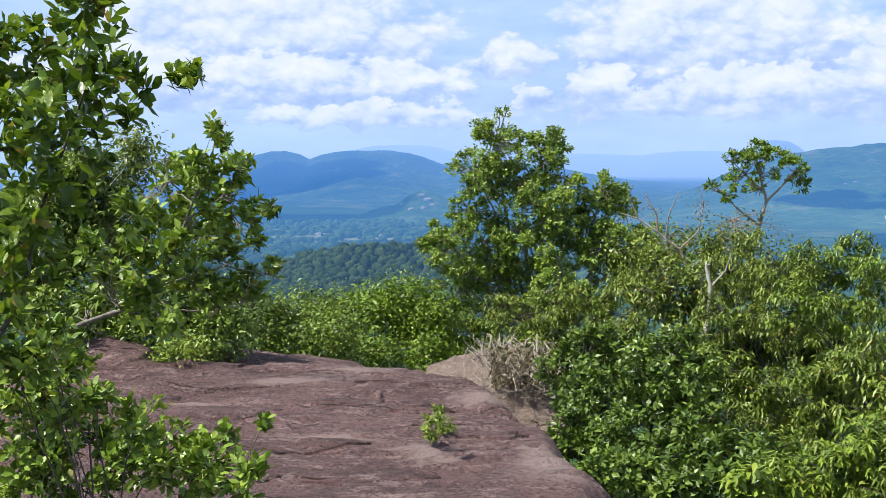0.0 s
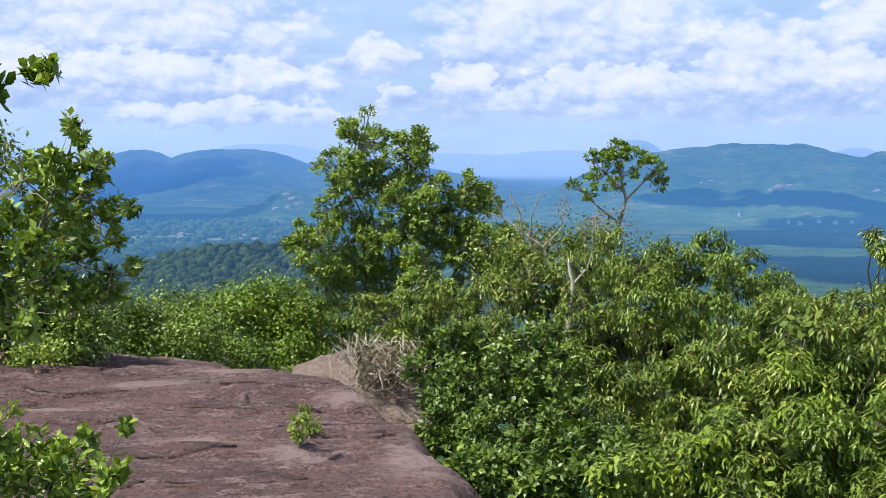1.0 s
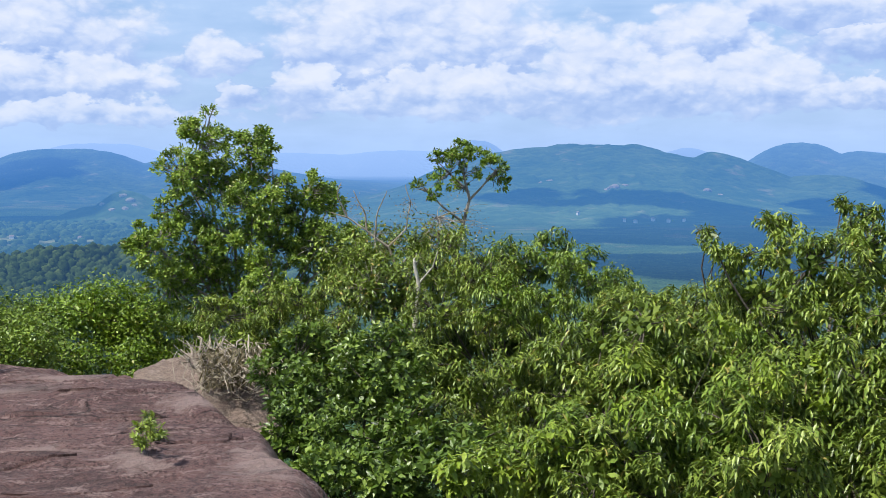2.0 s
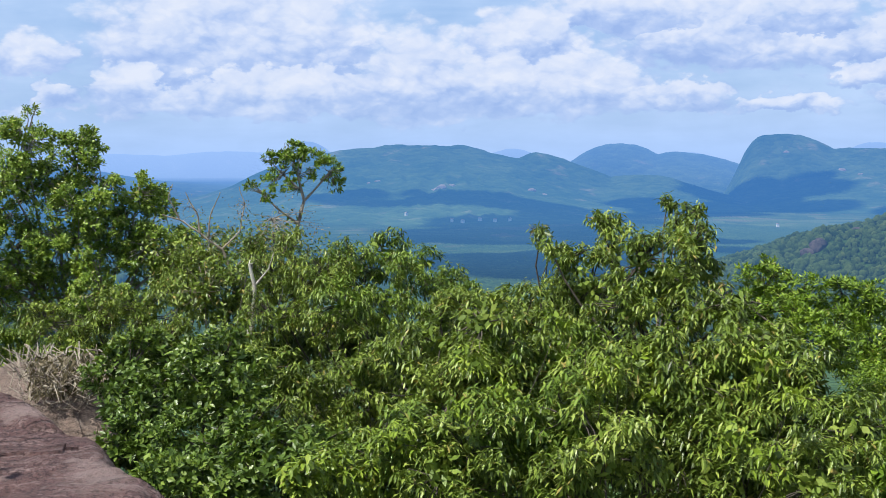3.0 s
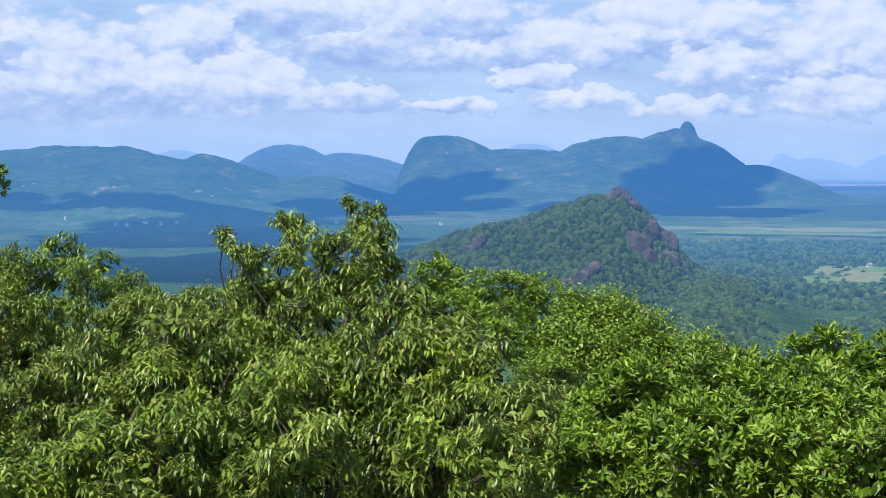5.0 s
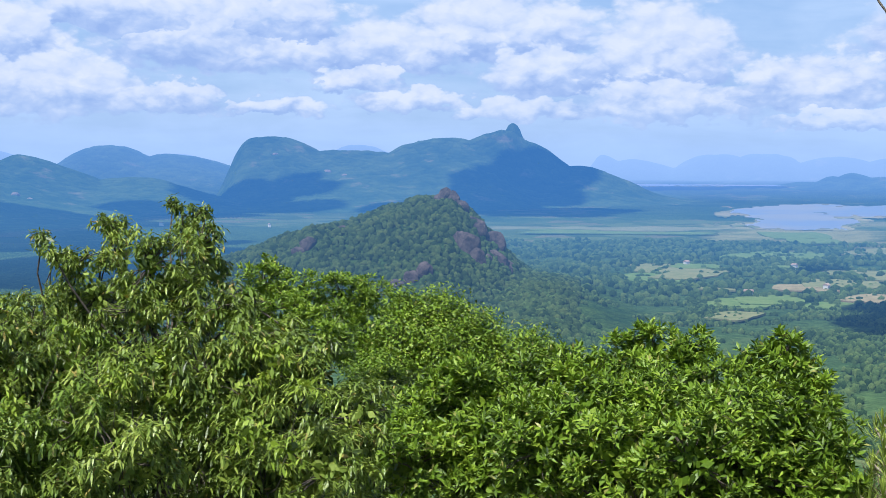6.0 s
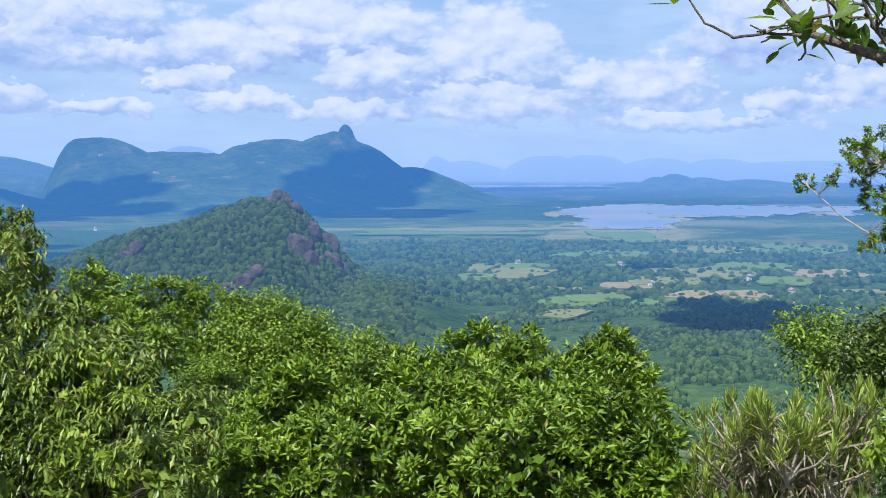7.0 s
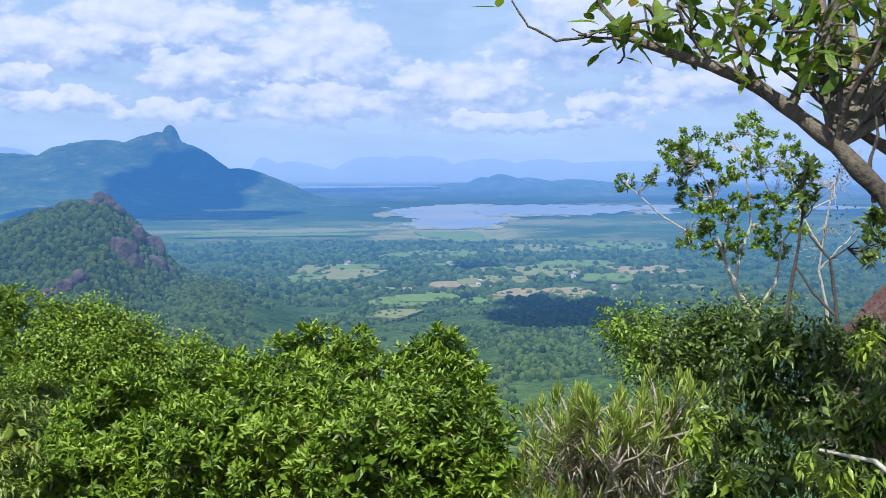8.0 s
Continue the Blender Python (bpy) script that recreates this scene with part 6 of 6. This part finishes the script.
# ---- the near branch with broad leaves, each leaf by itself ----
def leaf_parts(thing, meshes, spots, rng, droop, size):
    for p, out, twig in spots:
        way = unit(np.asarray(out) + rng.normal(0, 0.45, 3) - np.array((0, 0, droop * rng.random())))
        set_leaf(twig, meshes[int(rng.integers(len(meshes)))], np.asarray(p) - np.array(thing.location), way, rng.normal(0, 0.5, 3) + (0, 0, 1), size * rng.uniform(0.7, 1.2))


def near_branch():
    rng = np.random.default_rng(21)
    r = 3.0
    thing = empty("tree", foot(90.0, 2.7), "near tree with dark spotted limbs and broad leaves", "tree")
    base = np.array(thing.location)
    first = [base, sight(86.0, -10.0, 2.9)] + path_of(r, [(82.30, -4.21, 0), (80.58, -1.76, 0), (78.45, 0.53, 0), (76.48, 2.13, 0), (74.87, 3.29, 0), (73.04, 4.13, 0), (70.96, 4.83, 0), (69.22, 5.47, 0), (68.13, 6.71, 0.05), (67.61, 7.60, 0.05)])
    branch(thing, first, 0.031, 0.004, M_SPOT_BARK, rng, "trunk", 10, 0.04)
    limbs = [([(82.69, -1.25, 0.1), (80.81, 0.27, 0.1), (78.90, 1.60, 0.1), (77.44, 2.87, 0.1), (76.56, 4.51, 0.1), (76.04, 6.50, 0.1)], 0.0180, 0.0048),
             ([(76.48, 2.13, 0), (77.06, 3.75, 0), (77.92, 5.46, -0.05), (78.55, 7.19, -0.05)], 0.0125, 0.0045), ([(74.87, 3.29, 0), (74.43, 4.56, 0), (73.91, 5.95, 0), (74.24, 7.35, 0)], 0.0090, 0.0040),
             ([(69.22, 5.37, 0), (67.37, 5.55, 0), (65.94, 5.36, 0), (64.64, 6.04, 0), (63.88, 7.22, 0)], 0.0041, 0.0024), ([(67.37, 5.55, 0), (66.95, 5.76, 0), (66.64, 5.92, 0)], 0.0023, 0.0016),
             ([(73.04, 4.13, 0), (72.02, 5.57, 0), (71.40, 6.94, 0)], 0.0060, 0.0032)]
    twigs = [([(78.45, 0.53, 0), (78.88, 2.47, -0.05), (79.91, 4.17, -0.1), (80.40, 5.85, -0.1)], 0.0097, 0.0040),
             ([(74.00, 3.68, 0), (74.96, 5.05, 0), (75.68, 6.51, 0)], 0.0067, 0.0032), ([(77.44, 2.87, 0.1), (75.96, 4.02, 0.1), (74.72, 4.80, 0.1)], 0.0060, 0.0032),
             ([(70.96, 4.83, 0), (70.19, 5.66, 0), (69.92, 6.92, 0)], 0.0045, 0.0024), ([(80.81, 0.27, 0.1), (80.29, 2.69, 0.1), (79.56, 3.94, 0.1)], 0.0090, 0.0032), ([(80.11, -2.02, 0), (79.89, -0.27, 0), (80.21, 0.97, 0), (79.94, 2.70, 0)], 0.0060, 0.0024)]
    stands = []
    for rows, r0, r1 in limbs + twigs:
        stands.append(branch(thing, path_of(r, rows), r0, r1, M_SPOT_BARK, rng, "limb", 7, 0.10))
    stands = np.concatenate(stands)
    meshes = leaf_meshes(LEAF["gloss"], 1.0, 0.38, 6)
    spots = []
    clumps = [(68.65, 6.32, 0), (68.27, 6.07, 0), (69.68, 5.66, 0), (71.20, 6.09, 0), (70.56, 6.78, 0), (72.46, 6.66, 0), (73.97, 5.70, 0), (74.73, 4.55, 0), (75.07, 6.41, 0), (76.42, 5.63, 0), (77.62, 6.01, 0), (77.41, 4.49, 0), (78.81, 5.79, 0), (79.77, 5.03, 0), (78.86, 3.46, 0), (77.06, 4.00, 0), (63.25, 6.92, 0), (80.02, 6.40, 0), (78.24, 4.59, 0), (75.92, 6.63, 0), (73.03, 4.97, 0), (81.16, 5.34, 0), (80.73, 3.66, 0), (78.08, 6.67, 0), (76.89, 6.72, 0), (74.20, 6.81, 0), (71.92, 5.32, 0)]
    for k, (az, el, dr) in enumerate(clumps):
        c = sight(az, el, r + rng.uniform(-0.15, 0.15))
        hosts = [thing]
        for _ in range(0 if k == 16 else 3):
            near = stands[np.argsort(np.linalg.norm(stands - c, axis=1))[int(rng.integers(6))]]
            v, f = tube(bent(rng, near, c + rng.normal(0, 0.05, 3), 6, 0.25) - base, np.linspace(0.0042, 0.002, 6), 5)
            hosts.append(part("twig", raw_mesh("twig", v, f, M_SPOT_BARK, True), thing))
        for j in range(2 if k == 16 else 12):
            out = unit(rng.normal(0, 1, 3) + np.array((0, 0, 0.2)))
            spots.append((c + rng.normal(0, 0.036, 3) * (k != 16), out, hosts[-1 - j % max(1, len(hosts) - 1)]))
    leaf_parts(thing, meshes, spots, rng, 0.45, 0.066)
    # unseen crown added above and beside the view to shade the shrubs below
    top = []
    for k in range(10):
        az, rr = rng.uniform(70, 100), rng.uniform(3.6, 5.6)
        top.append((ring(az, rr, EYE[2] + rr * math.tan(radians(rng.uniform(15, 27)))), np.array((0.55, 0.55, 0.35))))
    for c, s in top:
        v, f = tube(bent(rng, np.array(first[4]), c, 7, 0.12) - base, np.linspace(0.016, 0.005, 7), 6)
        part("limb", raw_mesh("limb", v, f, M_SPOT_BARK, True), thing)
    tips, outs = tips_on(rng, top, 65, 0.4)
    o, d, n, ln, wd = leafage(rng, tips, outs, "oval", 0.075)
    v, f = blades(o - base, d, n, ln, wd, 0.1, True)
    tagged(part("crown", raw_mesh("crown", v, f, LEAF["gloss"]), thing), kind="stuff")


near_branch()


# ---- clouds added overhead, out of the view, to lay their shadows on the mountains ----
def make_cloud(az, r, wide, deep, high, seed):
    rng = np.random.default_rng(seed)
    mat = bpy.data.materials.get("cloud") or material("cloud")[0]
    if not mat.node_tree.nodes:
        g = Nodes(mat.node_tree)
        skin = g.n("ShaderNodeBsdfDiffuse", Color=(0.85, 0.86, 0.88, 1))
        g.n("ShaderNodeOutputMaterial", Surface=skin)
    to_sun = np.array(sun_way())
    ground = ring(az, r, float(low_land(np.array(az), np.array(float(r)))))
    centre = ground + to_sun * (high - ground[2]) / to_sun[2]
    bm = bmesh.new()
    t = radians(-az)
    for k in range(16):
        x, y = rng.uniform(-0.75, 0.75) * wide, rng.uniform(-0.75, 0.75) * deep
        s = rng.uniform(0.28, 0.5) * min(wide, deep)
        m = Matrix.Translation((x * math.cos(t) - y * math.sin(t), x * math.sin(t) + y * math.cos(t), s * 0.3)) @ Matrix.Diagonal((s * rng.uniform(1, 1.6), s, s * 0.55, 1))
        bmesh.ops.create_icosphere(bm, subdivisions=2, radius=1.0, matrix=m)
    for v in bm.verts:
        q = v.co / (0.2 * min(wide, deep))
        v.co += v.co.normalized() * noise.fractal(q, 1.0, 2.0, 4) * 0.10 * min(wide, deep)
        v.co.z = max(v.co.z, -0.08 * min(wide, deep))
    me = bpy.data.meshes.new("cloud")
    bm.to_mesh(me)
    bm.free()
    me.materials.append(mat)
    ob = new("backdrop_cloud", me)
    ob.location = [float(c) for c in centre]
    tagged(ob, "unseen white cumulus cloud added to shade the valley", "cloud", "clouds over the valley", "structure")


for k, (az, r, wide, deep, high) in enumerate([(47.0, 3200, 290, 480, 2880), (49.6, 2880, 190, 280, 2880), (36.7, 3130, 190, 290, 2800), (33.0, 2900, 170, 330, 2800), (26.5, 2250, 240, 250, 2480), (30.5, 1800, 170, 200, 2080),
                                               (20.5, 2650, 260, 130, 2560), (66.8, 1035, 72, 92, 825), (62.3, 1480, 26, 36, 1000), (22.0, 1520, 200, 150, 1920), (27.2, 1420, 190, 150, 1840), (24.0, 1950, 230, 160, 2240), (28.6, 2500, 200, 200, 2560), (-6.5, 3700, 300, 200, 3040), (-6.0, 2500, 200, 160, 2400)]):
    make_cloud(az, r, wide, deep, high, 300 + k)


# ---- pale scars and farmhouses far off, set down on the land ----
def make_far_details():
    verts, polys, k = [], [], 0
    for ob in scene.objects:
        if ob.type == "MESH" and ob.name.split(".")[0] in ("ground", "backdrop_ridge", "backdrop_mountain", "backdrop_knoll", "backdrop_hill") and not ob.parent:
            n = len(ob.data.vertices)
            co = np.empty(n * 3, dtype=np.float32)
            ob.data.vertices.foreach_get("co", co)
            verts.append(co.reshape(-1, 3))
            quads = np.empty(len(ob.data.loops), dtype=np.int32)
            ob.data.loops.foreach_get("vertex_index", quads)
            polys.append(quads.reshape(-1, 4) + k)
            k += n
    tree = BVHTree.FromPolygons(np.concatenate(verts).tolist(), np.concatenate(polys).tolist())

    def land_at(az, el):
        way = Vector(sight(az, el, 1000.0)) - Vector(EYE)
        way.normalize()
        hit, normal, index, dist = tree.ray_cast(Vector(EYE) + way * 300, way)
        return hit, dist
    pale = far_material("pale_scar", lambda g, where: (g.mix(g.noise(where, 0.06, 4.0, 0.7), (0.22, 0.18, 0.16, 1), (0.45, 0.41, 0.38, 1)), g.noise(where, 0.2, 4.0, 0.7), 3.0))
    scars = [(21.4, -1.55, 15), (21.9, -1.50, 11), (21.1, -1.7, 8), (18.5, -1.3, 9), (18.1, -1.4, 7), (-1.0, -1.95, 9), (-0.7, -2.15, 11), (-1.5, -2.6, 8), (-0.9, -2.55, 9), (-1.9, -2.35, 7),
             (-0.5, -2.4, 7), (39.5, -0.7, 12), (40.3, -0.9, 9), (25.6, -1.7, 12), (26.2, -1.9, 8), (37.1, 0.1, 9)]
    for i, (az, el, size) in enumerate(scars):
        hit, dist = land_at(az, el)
        if hit:
            crag("crag", np.array(hit) - (0, 0, size * 0.3), (size, size, size * 0.7), pale, "pale bare rock scar on a wooded hillside", 400 + i, level=2)
    wall = far_material("house_wall", lambda g, where: (g.mix(g.noise(where, 0.4, 2.0), (0.72, 0.70, 0.66, 1), (0.82, 0.80, 0.77, 1)), g.noise(where, 1.0, 2.0), 0.1))
    tile = far_material("house_roof", lambda g, where: (g.mix(g.noise(where, 0.4, 2.0), (0.30, 0.14, 0.09, 1), (0.55, 0.50, 0.46, 1)), g.noise(where, 1.0, 2.0), 0.1))
    rng = np.random.default_rng(31)
    places = [(59.0, -6.4), (62.4, -6.0), (66.8, -5.6), (56.2, -5.05), (61.0, -5.1), (68.7, -6.2), (21.9, -3.2), (22.4, -3.25), (23.2, -3.15), (23.9, -3.2), (24.6, -3.15), (19.8, -2.9), (31.9, -3.2), (36.8, -3.3), (-5.8, -3.9), (-2.9, -4.0), (-7.8, -3.7)]
    for az, el in places:
        hit, dist = land_at(az, el)
        if not hit:
            continue
        w, d, h = rng.uniform(5, 8), rng.uniform(4, 5), 3.2
        house = empty("farmhouse", np.array(hit) + (0, 0, 2.0), "small white farmhouse among trees on the plain", "house", "farmhouses on the plain")
        house.rotation_euler.z = rng.uniform(0, 3)
        bm = bmesh.new()
        bmesh.ops.create_cube(bm, size=1.0, matrix=Matrix.Translation((0, 0, h / 2 - 1.5)) @ Matrix.Diagonal((w, d, h + 3, 1)))
        me = bpy.data.meshes.new("wall")
        bm.to_mesh(me)
        bm.free()
        me.materials.append(wall)
        part("wall", me, house)
        o = 0.6
        v = [(-w / 2 - o, -d / 2 - o, h), (w / 2 + o, -d / 2 - o, h), (w / 2 + o, d / 2 + o, h), (-w / 2 - o, d / 2 + o, h), (-w / 2 - o, 0, h + 2), (w / 2 + o, 0, h + 2)]
        bm = bmesh.new()
        bv = [bm.verts.new(p) for p in v]
        for f in ((0, 1, 5, 4), (2, 3, 4, 5), (0, 4, 3), (1, 2, 5), (3, 2, 1, 0)):
            bm.faces.new([bv[q] for q in f])
        me = bpy.data.meshes.new("roof")
        bm.to_mesh(me)
        bm.free()
        me.materials.append(tile)
        part("roof", me, house)


make_far_details()
